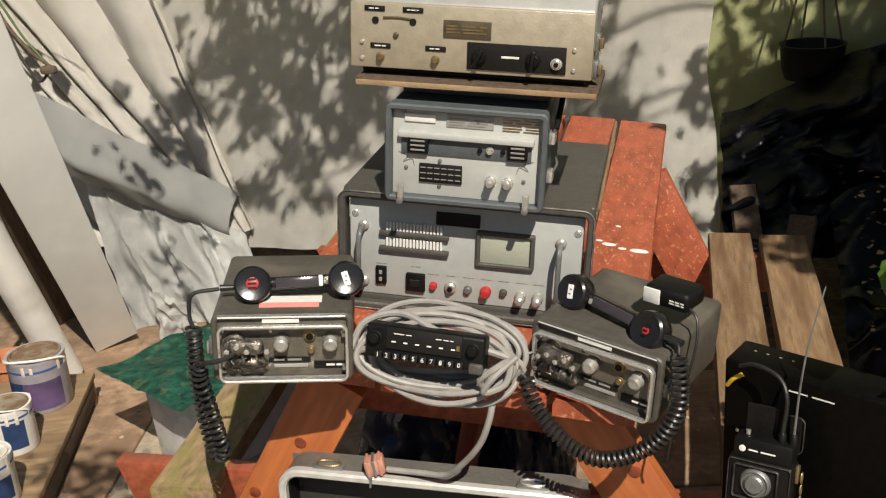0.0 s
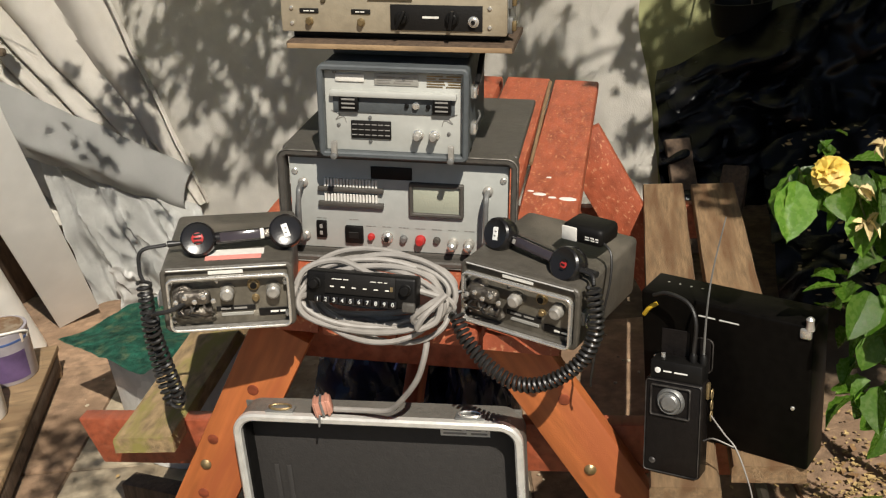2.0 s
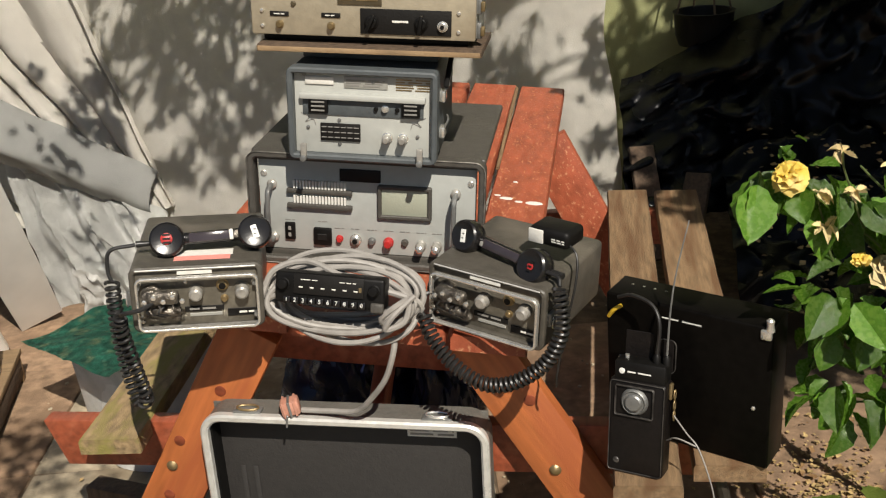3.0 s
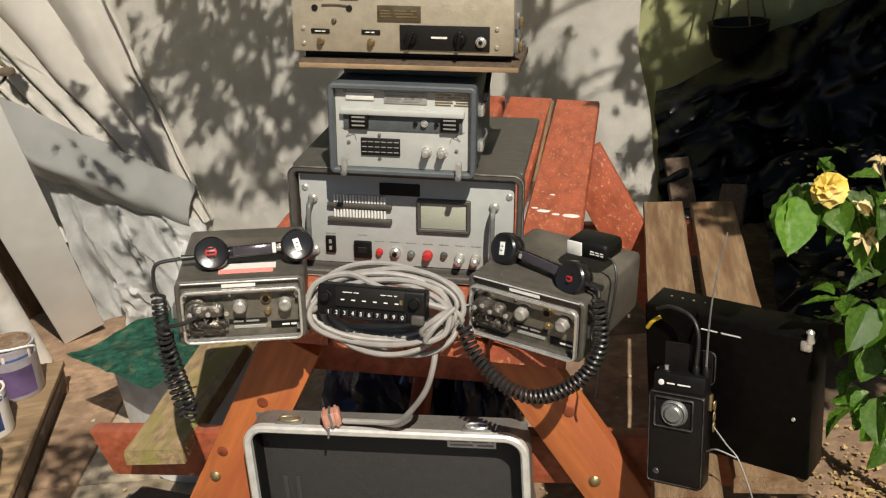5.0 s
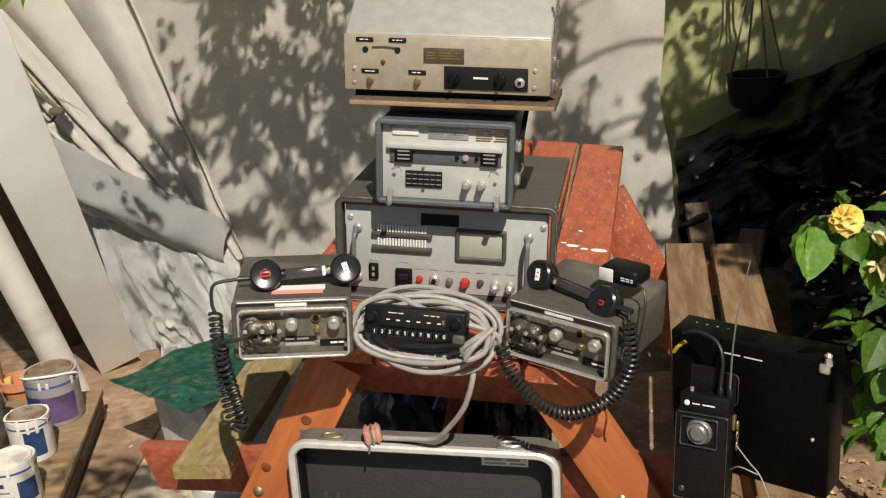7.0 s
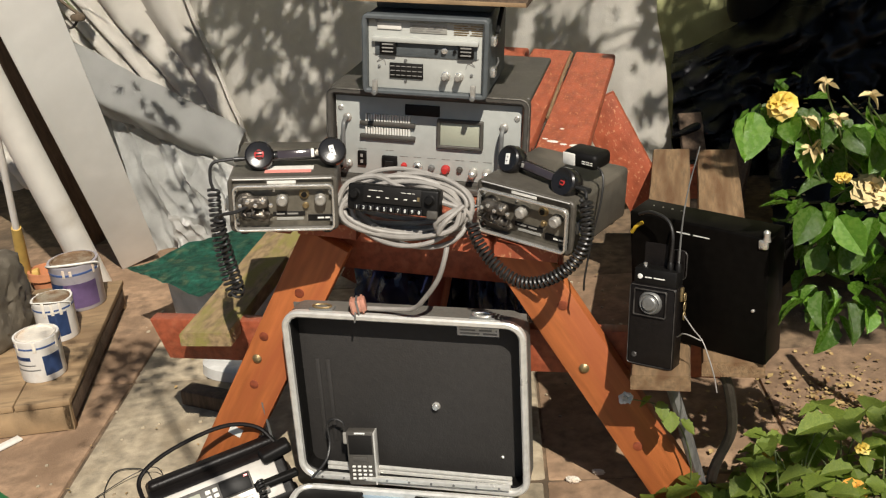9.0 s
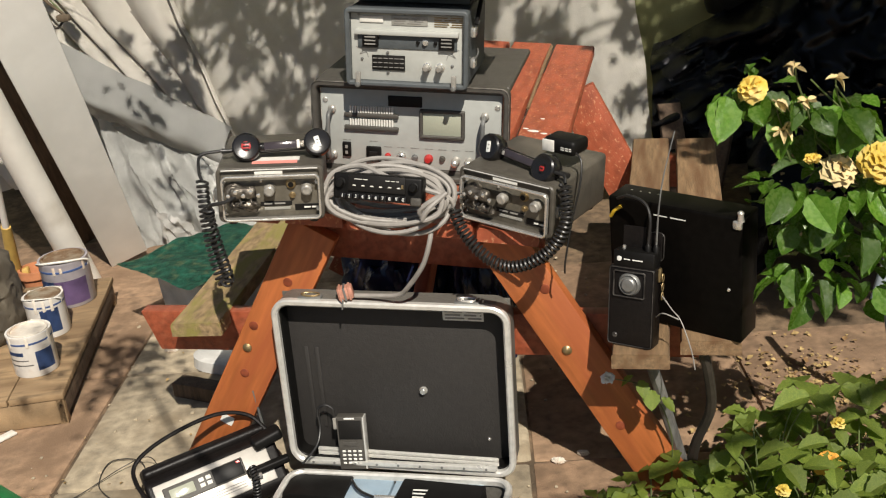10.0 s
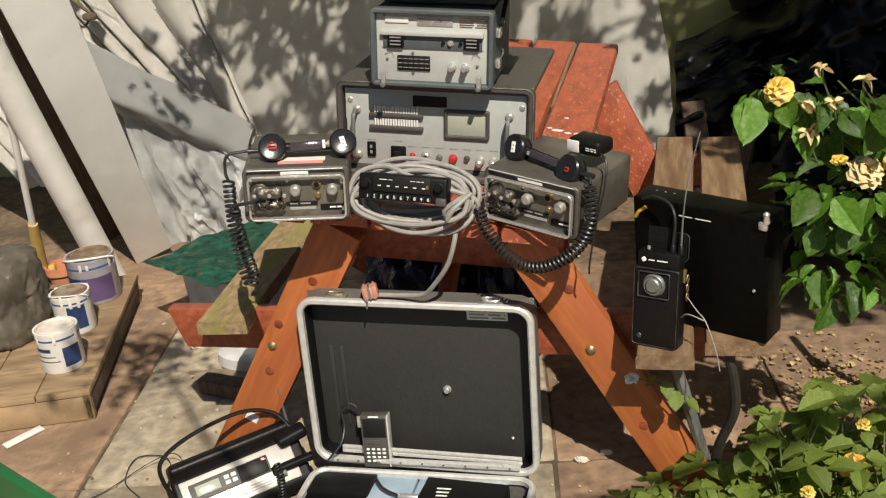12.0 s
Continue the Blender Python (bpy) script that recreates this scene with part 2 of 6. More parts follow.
# ---- mesh helpers ----
def bx(w, d, h, c=(0, 0, 0), bev=0.003, seg=2, turn=None, taper=1.0):
    """A bevelled block of that width, depth and height round c."""
    bm = bmesh.new()
    bmesh.ops.create_cube(bm, size=1.0)
    for v in bm.verts:
        k = taper if v.co.z > 0 else 1.0
        v.co = Vector((v.co.x * w * k, v.co.y * d * k, v.co.z * h))
    if bev:
        bmesh.ops.bevel(bm, geom=bm.edges[:], offset=min(bev, 0.45 * min(w, d, h)), segments=seg, affect="EDGES", profile=0.5)
    if turn is not None:
        bmesh.ops.transform(bm, matrix=turn.to_4x4(), verts=bm.verts)
    bmesh.ops.translate(bm, vec=Vector(c), verts=bm.verts)
    return bm


def cyl(r, h, c=(0, 0, 0), axis="z", seg=24, r2=None, bev=0.0):
    bm = bmesh.new()
    bmesh.ops.create_cone(bm, cap_ends=True, segments=seg, radius1=r, radius2=r if r2 is None else r2, depth=h)
    if bev:
        rim = [e for e in bm.edges if abs(e.verts[0].co.z - e.verts[1].co.z) < 1e-6]
        bmesh.ops.bevel(bm, geom=rim, offset=bev, segments=2, affect="EDGES", profile=0.5)
    turn = {"z": Matrix(), "y": Matrix.Rotation(radians(90), 4, "X"), "x": Matrix.Rotation(radians(90), 4, "Y")}[axis]
    bmesh.ops.transform(bm, matrix=Matrix.Translation(c) @ turn, verts=bm.verts)
    return bm


def ball(r, c=(0, 0, 0), sx=1, sy=1, sz=1, sub=2):
    bm = bmesh.new()
    bmesh.ops.create_icosphere(bm, subdivisions=sub, radius=r)
    bmesh.ops.transform(bm, matrix=Matrix.Translation(c) @ Matrix.Diagonal((sx, sy, sz, 1)), verts=bm.verts)
    return bm


def lathe(profile, c=(0, 0, 0), axis="z", seg=32):
    """A turned body from rows of radius and height."""
    bm = bmesh.new()
    rings = [[bm.verts.new((r * math.cos(2 * math.pi * k / seg), r * math.sin(2 * math.pi * k / seg), z)) for k in range(seg)] for r, z in profile]
    for a, b in zip(rings, rings[1:]):
        for k in range(seg):
            bm.faces.new((a[k], a[(k + 1) % seg], b[(k + 1) % seg], b[k]))
    for ring, flip in ((rings[0], True), (rings[-1], False)):
        bm.faces.new(ring[::-1] if flip else ring)
    turn = {"z": Matrix(), "y": Matrix.Rotation(radians(90), 4, "X"), "x": Matrix.Rotation(radians(90), 4, "Y")}[axis]
    bmesh.ops.transform(bm, matrix=Matrix.Translation(c) @ turn, verts=bm.verts)
    return bm


def tube(points, r, seg=8, taper=1.0, closed=False):
    """A round cable along points, with radius r."""
    pts = [Vector(p) for p in points]
    bm = bmesh.new()
    rings, side = [], None
    for i, p in enumerate(pts):
        if closed:
            d = (pts[(i + 1) % len(pts)] - pts[i - 1]).normalized()
        else:
            d = (pts[min(i + 1, len(pts) - 1)] - pts[max(i - 1, 0)]).normalized()
        if side is None:
            side = d.orthogonal().normalized()
        side = (side - d * side.dot(d)).normalized()
        up = d.cross(side)
        k = r * (1 + (taper - 1) * i / max(1, len(pts) - 1))
        rings.append([bm.verts.new(p + k * (math.cos(2 * math.pi * a / seg) * side + math.sin(2 * math.pi * a / seg) * up)) for a in range(seg)])
    pairs = list(zip(rings, rings[1:])) + ([(rings[-1], rings[0])] if closed else [])
    for a, b in pairs:
        for k in range(seg):
            bm.faces.new((a[k], a[(k + 1) % seg], b[(k + 1) % seg], b[k]))
    if not closed:
        bm.faces.new(rings[0][::-1])
        bm.faces.new(rings[-1])
    return bm


def smooth_path(points, steps=8):
    """A rounded way through a few points."""
    p = [Vector(q) for q in points]
    p = [p[0] * 2 - p[1]] + p + [p[-1] * 2 - p[-2]]
    out = []
    for i in range(1, len(p) - 2):
        for s in range(steps):
            t = s / steps
            a, b, c, d = p[i - 1 : i + 3]
            out.append(0.5 * (2 * b + (c - a) * t + (2 * a - 5 * b + 4 * c - d) * t * t + (3 * b - 3 * c + d - a) * t ** 3))
    return out + [p[-2]]


def helix(points, radius, pitch, per_turn=10):
    """Points of a coiled cord round a way."""
    way = smooth_path(points, 24)
    lengths = [0.0]
    for a, b in zip(way, way[1:]):
        lengths.append(lengths[-1] + (b - a).length)
    total, out, side = lengths[-1], [], None
    count = int(total / pitch * per_turn)
    j = 0
    for i in range(count + 1):
        s = total * i / count
        while j < len(way) - 2 and lengths[j + 1] < s:
            j += 1
        d = (way[j + 1] - way[j]).normalized()
        p = way[j].lerp(way[j + 1], (s - lengths[j]) / max(1e-6, lengths[j + 1] - lengths[j]))
        side = d.orthogonal().normalized() if side is None else (side - d * side.dot(d)).normalized()
        a = 2 * math.pi * i / per_turn
        out.append(p + radius * (math.cos(a) * side + math.sin(a) * d.cross(side)))
    return out


def joined(*bms):
    out = bmesh.new()
    for b in bms:
        me = bpy.data.meshes.new("joined")
        b.to_mesh(me)
        b.free()
        out.from_mesh(me)
        bpy.data.meshes.remove(me)
    return out


def rounded_frame(w, h, r, band, depth, c=(0, 0, 0), seg=6):
    """A rounded rectangular rim that stands in the plane of x and z, front at -y."""
    bm = bmesh.new()

    def outline(ww, hh, rr):
        pts = []
        for sx, sz, a0 in ((1, 1, 0), (-1, 1, 90), (-1, -1, 180), (1, -1, 270)):
            for k in range(seg + 1):
                a = radians(a0 + 90 * k / seg)
                pts.append((sx * (ww / 2 - rr) + rr * math.cos(a), sz * (hh / 2 - rr) + rr * math.sin(a)))
        return pts

    e = min(band, depth) * 0.25
    loops = []
    for ww, hh, rr, y in ((w, h, r, depth / 2), (w, h, r, -depth / 2 + e), (w - 2 * e, h - 2 * e, r - e, -depth / 2),
                          (w - 2 * band + 2 * e, h - 2 * band + 2 * e, max(0.001, r - band + e), -depth / 2), (w - 2 * band, h - 2 * band, max(0.001, r - band), -depth / 2 + e),
                          (w - 2 * band, h - 2 * band, max(0.001, r - band), depth / 2)):
        loops.append([bm.verts.new((c[0] + x, c[1] + y, c[2] + z)) for x, z in outline(ww, hh, rr)])
    n = len(loops[0])
    for a, b in zip(loops, loops[1:] + loops[:1]):
        for k in range(n):
            bm.faces.new((a[k], b[k], b[(k + 1) % n], a[(k + 1) % n]))
    bmesh.ops.recalc_face_normals(bm, faces=bm.faces)
    return bm


def mesh_of(name, bm, mat, smooth=True):
    me = bpy.data.meshes.new(name)
    bmesh.ops.recalc_face_normals(bm, faces=bm.faces)
    bm.to_mesh(me)
    bm.free()
    me.materials.append(M[mat])
    if smooth:
        me.set_sharp_from_angle(angle=radians(35))
        for p in me.polygons:
            p.use_smooth = True
    return me


def part(name, bm, mat, parent, label="", at=None, kind=""):
    """One mesh under a thing or a part."""
    ob = new(name, mesh_of(name, bm, mat))
    ob.parent = parent
    if at is not None:
        ob.matrix_local = at
    return tagged(ob, label, kind=kind)


def single(name, bm, mat, label, category, m=None, group="", kind=""):
    ob = new(name, mesh_of(name, bm, mat))
    if m is not None:
        ob.matrix_world = m
    return tagged(ob, label, category, group, kind)


def thing(name, m, label, category, group=""):
    ob = new(name)
    ob.empty_display_size = 0.05
    ob.matrix_world = m
    return tagged(ob, label, category, group)


def letters(text, size, mat, parent, at, name="lettering"):
    """Raised lettering in the built-in font, as a mesh."""
    cu = bpy.data.curves.new("lettering", "FONT")
    cu.body, cu.size, cu.extrude, cu.align_x, cu.align_y = text, size, 0.0003, "CENTER", "CENTER"
    tmp = new("tmp", cu)
    me = bpy.data.meshes.new_from_object(tmp)
    bpy.data.objects.remove(tmp)
    me.materials.clear()
    me.materials.append(M[mat])
    ob = new(name, me)
    ob.parent = parent
    ob.matrix_local = at
    return ob


def bars(name, parent, mat, x0, x1, z0, z1, y, rows=3, seed=1):
    """Small writing that cannot be read: broken bars in rows, on a face towards -y."""
    rng = random.Random(seed)
    out = []
    step = (z1 - z0) / rows
    for k in range(rows):
        x = x0
        while x < x1 - 0.002:
            w = min(x1 - x, rng.uniform(0.25, 0.6) * (x1 - x0))
            out.append(bx(w, 0.0006, step * 0.5, (x + w / 2, y, z0 + (k + 0.5) * step), 0))
            x += w + 0.1 * (x1 - x0)
    return part(name, joined(*out), mat, parent)


def cloth_grid(nx, nz, place):
    """A sheet over parameters u, v from 0 to 1."""
    bm = bmesh.new()
    rows = [[bm.verts.new(place(i / nx, j / nz)) for i in range(nx + 1)] for j in range(nz + 1)]
    for a, b in zip(rows, rows[1:]):
        for i in range(nx):
            bm.faces.new((a[i], a[i + 1], b[i + 1], b[i]))
    return bm


def thick(bm, t=0.002):
    bmesh.ops.solidify(bm, geom=bm.faces[:], thickness=t)
    return bm


def nz3(x, y, z):
    return noise.noise(Vector((x, y, z)))


TILT = 5.0  # the laden tabletop sags towards +x


def table_z(x, y):
    return 0.795 - 0.105 * (x + 0.15) + 0.05 * (y + 0.2)


# ---- ground, paving, wall ----
def ground_height(x, y):
    return G - 0.009 + 0.006 * nz3(x * 1.7, y * 1.7, 0)


def build_ground():
    bm = bmesh.new()
    ticks = [-400, -80, -20, -8] + [-4 + 0.1 * k for k in range(81)] + [8, 20, 80, 400]
    grid = [[bm.verts.new((x, y, ground_height(x, y) if abs(x) < 6 and abs(y) < 6 else G - 0.03)) for x in ticks] for y in ticks]
    for a, b in zip(grid, grid[1:]):
        for i in range(len(ticks) - 1):
            bm.faces.new((a[i], a[i + 1], b[i + 1], b[i]))
    ground = single("ground", bm, "soil", "brown garden soil with dry leaf litter under the paving", "ground", kind="structure")
    yaw = radians(10.5)
    rng = random.Random(4)
    shapes = []
    for k in range(6):
        s = bx(0.628, 0.628, 0.05, (0, 0, 0), 0.008, 2)
        for v in s.verts:
            v.co.z += 0.003 * nz3(v.co.x * 5 + 9 * k, v.co.y * 5, 1)
            v.co.x += 0.004 * nz3(v.co.y * 9, 7 * k, 2)
        shapes.append(s)
    tan = []
    for s in shapes:
        wide = s.copy()
        bmesh.ops.transform(wide, matrix=Matrix.Diagonal((2.012, 1, 1, 1)), verts=wide.verts)
        tan.append(mesh_of("paving_slab", wide, "paving"))
    pink = [mesh_of("paving_slab", s, "paving_pink") for s in shapes]
    pav = thing("pavement", Matrix(), "worn concrete and pinkish garden paving slabs with open joints", "paving")
    pav["kind"] = "structure"
    for i in range(-4, 4):
        for j in range(-4, 4):
            x, y = 0.33 + 0.635 * (i + 0.5), 0.06 + 0.635 * (j + 0.5)
            wx = 0.33 + (x - 0.33) * math.cos(yaw) - (y - 0.06) * math.sin(yaw)
            wy = 0.06 + (x - 0.33) * math.sin(yaw) + (y - 0.06) * math.cos(yaw)
            if wx > 1.25 or wy > 1.65 or (wx > 0.95 and wy > 0.95):
                continue
            if i == -1:
                continue
            pool = pink if i >= 0 or i <= -3 else tan
            if i == -2:
                wx, wy = wx + 0.3175 * math.cos(yaw), wy + 0.3175 * math.sin(yaw)
            ob = new("paving_slab", rng.choice(pool))
            ob.parent = pav
            ob.matrix_local = Matrix.Translation((wx, wy, G - 0.025 + rng.uniform(-0.002, 0.002))) @ Matrix.Rotation(yaw + rng.uniform(-0.006, 0.006) + math.pi * rng.randrange(2), 4, "Z") @ Matrix.Rotation(rng.uniform(-0.004, 0.004), 4, "X")
    single("wall_north", bx(9, 0.2, 2.6, (0.5, 2.62, 1.3), 0.01), "wall_olive", "olive-green painted garden wall", "wall", kind="structure")


build_ground()


# ---- picnic table ----
def plank(w, l, t, seed, waves=0.0015):
    """A board along y, with softened and uneven edges."""
    bm = bmesh.new()
    n = 14
    prof = [(-1, -1), (-1, 0.6), (-0.94, 1), (0.94, 1), (1, 0.6), (1, -1)]
    rings = []
    for k in range(n + 1):
        y = -l / 2 + l * k / n
        rings.append([bm.verts.new((a * w / 2 + waves * nz3(seed, k * 0.7, a), y + (0.004 * nz3(seed, a * 3, k) if k in (0, n) else 0), b * t / 2 + waves * nz3(seed + 5, k * 0.6, a))) for a, b in prof])
    for p, q in zip(rings, rings[1:]):
        for i in range(6):
            bm.faces.new((p[i], p[(i + 1) % 6], q[(i + 1) % 6], q[i]))
    bm.faces.new(rings[0])
    bm.faces.new(rings[-1][::-1])
    return bm


def leg_between(a, b, width, depth, y):
    """A slanted leg from the foot a to the top b, given in x and z."""
    a, b = Vector((a[0], 0, a[1])), Vector((b[0], 0, b[1]))
    d = b - a
    bm = bx(width, depth, d.length, (0, 0, 0), 0.004, 2)
    turn = Matrix.Rotation(math.atan2(d.x, d.z), 4, "Y")
    m = Matrix.Translation((a + b) / 2 + Vector((0, y, 0))) @ turn
    return bm, m


table = thing("picnic_table", Matrix(), "red-stained wooden picnic table with weathered bench boards", "table")
lie = Matrix.Rotation(radians(TILT + 1), 4, "Y") @ Matrix.Rotation(radians(2.86), 4, "X")
for k, (x, w) in enumerate(((-0.222, 0.095), (-0.092, 0.136), (0.055, 0.136), (0.202, 0.136), (0.349, 0.136))):
    y = 0.645 + 0.006 * (k % 2)
    part("tabletop_board", plank(w, 1.55, 0.032, k), "red_speck", table, at=Matrix.Translation((x, y, table_z(x, y) - 0.017)) @ lie)
for foot, top in (((-0.540, G), (-0.132, 0.72)), ((0.690, G), (0.302, 0.70))):
    for y in (-0.024, 1.25):
        if y > 0:
            top = (top[0] + 0.062 if top[0] > 0 else top[0], top[1])
        bm, m = leg_between(foot, top, 0.120 if foot[0] < 0 else 0.114 if y < 0 else 0.135, 0.042, y)
        leg = part("leg", bm, "leg_wood" if y < 0 else "red_speck", table, "orange-red stained leg with dark knots" if y < 0 else "", at=m)
        if y < 0:
            for u, v in ((-0.003, 0.242), (-0.036, 0.085), (-0.008, -0.055)) if foot[0] < 0 else ((0.025, 0.22), (-0.015, -0.17)):
                part("knot", cyl(0.012, 0.004, (u, -0.0205, v), "y", 18, bev=0.001), "knot", leg)
for y, x0, x1, z in ((0.026, -0.655, 0.80, 0.424), (1.30, -0.66, 0.80, 0.40)):
    beam = bx(x1 - x0, 0.04, 0.112, ((x0 + x1) / 2, y, z), 0.004)
    for v in beam.verts:
        if v.co.z < z:  # the ends are cut at a slant
            v.co.x += 0.035 if v.co.x < 0 else -0.035
    part("crossbeam", beam, "red_wood", table)
part("apron", bx(0.62, 0.038, 0.15, (0, 0, 0), 0.004), "red_wood", table, at=Matrix.Translation((0.09, 0.06, table_z(0.09, 0.06) - 0.112)) @ Matrix.Rotation(radians(TILT), 4, "Y"))
part("apron", bx(0.66, 0.038, 0.09, (0, 0, 0), 0.004), "red_wood", table, at=Matrix.Translation((0.06, 1.17, table_z(0.06, 1.17) - 0.085)) @ Matrix.Rotation(radians(TILT), 4, "Y"))
part("brace", bx(0.035, 0.5, 0.06, (0, 0, 0), 0.003), "red_wood", table, at=Matrix.Translation((0.055, 0.28, 0.50)) @ Matrix.Rotation(radians(28), 4, "X"))
for x, y, s in ((0.322, 0.515, 0.020), (0.352, 0.500, 0.012), (0.388, 0.497, 0.026), (0.300, 0.53, 0.010), (0.335, 0.62, 0.008)):
    part("paint_splash", lathe([(s * 0.5, 0), (s * 0.46, 0.0016), (s * 0.1, 0.002)], (0, 0, 0), "z", 14), "label_white", table, "splash of white paint", at=Matrix.Translation((x, y, table_z(x, y) - 0.0005)) @ lie @ Matrix.Diagonal((1.6, 0.7, 1, 1)))
part("wood_sliver", tube(smooth_path([(0.276, 1.40, table_z(0.276, 1.40) - 0.004), (0.281, 1.05, table_z(0.281, 1.05) + 0.003), (0.284, 0.70, table_z(0.284, 0.70) + 0.001)], 6), 0.006, 6, 0.8), "grey_wood", table)
part("sticker", bx(0.034, 0.001, 0.026, (0, 0, 0), 0), "label_white", table, "torn white paper sticker", at=Matrix.Translation((-0.443, -0.0462, 0.193)) @ Matrix.Rotation(radians(30), 4, "Y"))
for x, z in ((-0.351, 0.405), (0.450, 0.411)):
    part("bolt", joined(lathe([(0.012, 0), (0.012, 0.002), (0.008, 0.006), (0.002, 0.008)], (x, -0.045, z), "y", 20)), "brass", table)
for x, y0, y1, w, mat, lab in ((0.617, -0.198, 1.40, 0.124, "grey_wood", "weathered grey bench board"), (0.766, -0.13, 1.385, 0.13, "grey_wood", "weathered grey bench board"),
                               (-0.513, -0.074, 1.39, 0.130, "moss_wood", "mossy brown bench board")):
    part("bench_board", plank(w, y1 - y0, 0.036, int(x * 50), 0.003), mat, table, lab, at=Matrix.Translation((x, (y0 + y1) / 2, 0.467)) @ Matrix.Rotation(radians(3.6 if x < 0 else 0.6), 4, "Z"))


# ---- the stack of radios ----
def stacked(x, y, z, rz=0.0, ry=TILT, rx=0.0):
    return Matrix.Translation((x, y, z)) @ Matrix.Rotation(radians(rz), 4, "Z") @ Matrix.Rotation(radians(ry), 4, "Y") @ Matrix.Rotation(radians(rx), 4, "X")


def screw(parent, x, y, z, r=0.006, mat="chrome"):
    s = part("screw", lathe([(r, 0), (r, 0.0015), (r * 0.75, 0.003), (r * 0.2, 0.0034)], (x, y, z), "y", 16), mat, parent)
    return s


def knob(parent, x, y, z, r, h, mat, name="knob", label=""):
    prof = [(r, 0), (r, h * 0.25), (r * 0.82, h * 0.3), (r * 0.8, h * 0.85), (r * 0.65, h), (r * 0.1, h * 1.02)]
    return part(name, lathe(prof, (x, y, z), "y", 20), mat, parent, label)


def build_rack_unit():
    t = thing("rack_radio_unit", stacked(0.077, 0.106, 0.790, 1.0, 5.4), "dark grey rack radio unit with pale panel and two handles", "radio")
    W, H, D = 0.472, 0.234, 0.42
    part("case", bx(W - 0.11, D - 0.01, H - 0.016, (0, D / 2 + 0.012, H / 2 - 0.006), 0.012, 3), "case_grey", t)
    part("top_cover", bx(W - 0.004, D, 0.016, (0, D / 2 + 0.016, H - 0.010), 0.006, 3), "case_grey", t, "flat dark grey top cover")
    part("front_rim", rounded_frame(W, H, 0.022, 0.013, 0.034, (0, 0.004, H / 2)), "case_grey", t)
    part("rim_edge", rounded_frame(W + 0.001, H + 0.001, 0.022, 0.002, 0.004, (0, -0.0125, H / 2)), "rim_worn", t, "rim edge worn to bare metal")
    for z in (0.016, H - 0.014):
        part("rim_bar", bx(W - 0.03, 0.010, 0.014, (0, 0.009, z), 0.002), "case_grey", t)
    panel = part("front_panel", bx(0.436, 0.006, 0.190, (0, 0.010, H / 2 + 0.002), 0.002), "panel_grey", t)
    y = 0.0068
    zc = H / 2
    for sx in (-1, 1):
        for dz in (0.067, -0.080):
            screw(panel, sx * 0.207, y, zc + dz, 0.0065)
    for hx in (-0.191, 0.178):
        pts = smooth_path([(hx, y, zc + 0.045), (hx, y - 0.03, zc + 0.042), (hx, y - 0.038, zc + 0.02), (hx, y - 0.038, zc - 0.045), (hx, y - 0.03, zc - 0.065), (hx, y, zc - 0.068)], 6)
        # chromed bar; the shade on it is put into a dull grey
        handle = part("handle", tube(pts, 0.0052, 10), "steel_dull", panel, "chromed bar handle coloured dull grey as in shade")
        for dz in (0.045, -0.068):
            part("collar", lathe([(0.010, 0), (0.010, 0.004), (0.007, 0.007), (0.0055, 0.008)], (hx, y, zc + dz), "y", 18), "lamp_grey", handle)
    # two rows of louvres with bright fins
    for z in (0.039, 0.008):
        vent = part("vent", bx(0.132, 0.010, 0.010, (-0.094, y - 0.005, zc + z - 0.004), 0.002), "case_grey", panel)
        for k in range(17):
            part("vent_fin", bx(0.0042, 0.008, 0.017, (-0.145 + k * 0.0064, y - 0.003, zc + z + 0.0095), 0.0008, 1), "label_white", vent)
    part("badge", bx(0.082, 0.004, 0.026, (-0.012, y - 0.002, zc + 0.072), 0.002), "ink", panel, "dark maker's badge")
    d = part("display_frame", rounded_frame(0.108, 0.070, 0.004, 0.008, 0.010, (0.077, y - 0.004, zc + 0.021)), "case_grey", panel)
    part("display", bx(0.093, 0.003, 0.055, (0.077, y - 0.0015, zc + 0.021), 0.001), "lcd", d, "pale green-grey display window")
    s = part("socket", bx(0.021, 0.008, 0.036, (-0.157, y - 0.003, zc - 0.052), 0.002), "black", panel)
    for k in range(2):
        part("pin_hole", bx(0.006, 0.002, 0.008, (-0.157, y - 0.008, zc - 0.045 - 0.014 * k), 0.0005, 1), "ink_soft", s)
    s = part("mains_socket", bx(0.037, 0.010, 0.037, (-0.090, y - 0.004, zc - 0.060), 0.003), "black", panel)
    part("recess", bx(0.020, 0.003, 0.014, (-0.090, y - 0.0095, zc - 0.060), 0.001, 1), "ink", s)
    z = zc - 0.064
    knob(panel, -0.056, y, z, 0.0075, 0.010, "red", "lamp", "small red lamp")
    c = knob(panel, -0.023, y, z, 0.012, 0.010, "chrome", "aerial_socket", "chromed aerial socket")
    part("centre_pin", cyl(0.005, 0.006, (-0.023, y - 0.012, z), "y", 14), "black", c)
    knob(panel, 0.010, y, z - 0.001, 0.008, 0.010, "steel_dull", "switch")
    knob(panel, 0.044, y, z - 0.001, 0.0105, 0.018, "red", "lamp", "red indicator lamp")
    knob(panel, 0.077, y, z, 0.0075, 0.008, "case_grey", "switch")
    for x in (0.110, 0.142):
        p = knob(panel, x, y, z - 0.003, 0.0105, 0.020, "lamp_grey", "fuse_holder", "bright fuse holder")
        part("cap", lathe([(0.008, 0), (0.008, 0.010), (0.004, 0.013)], (x, y - 0.019, z - 0.003), "y", 16), "chrome", p)
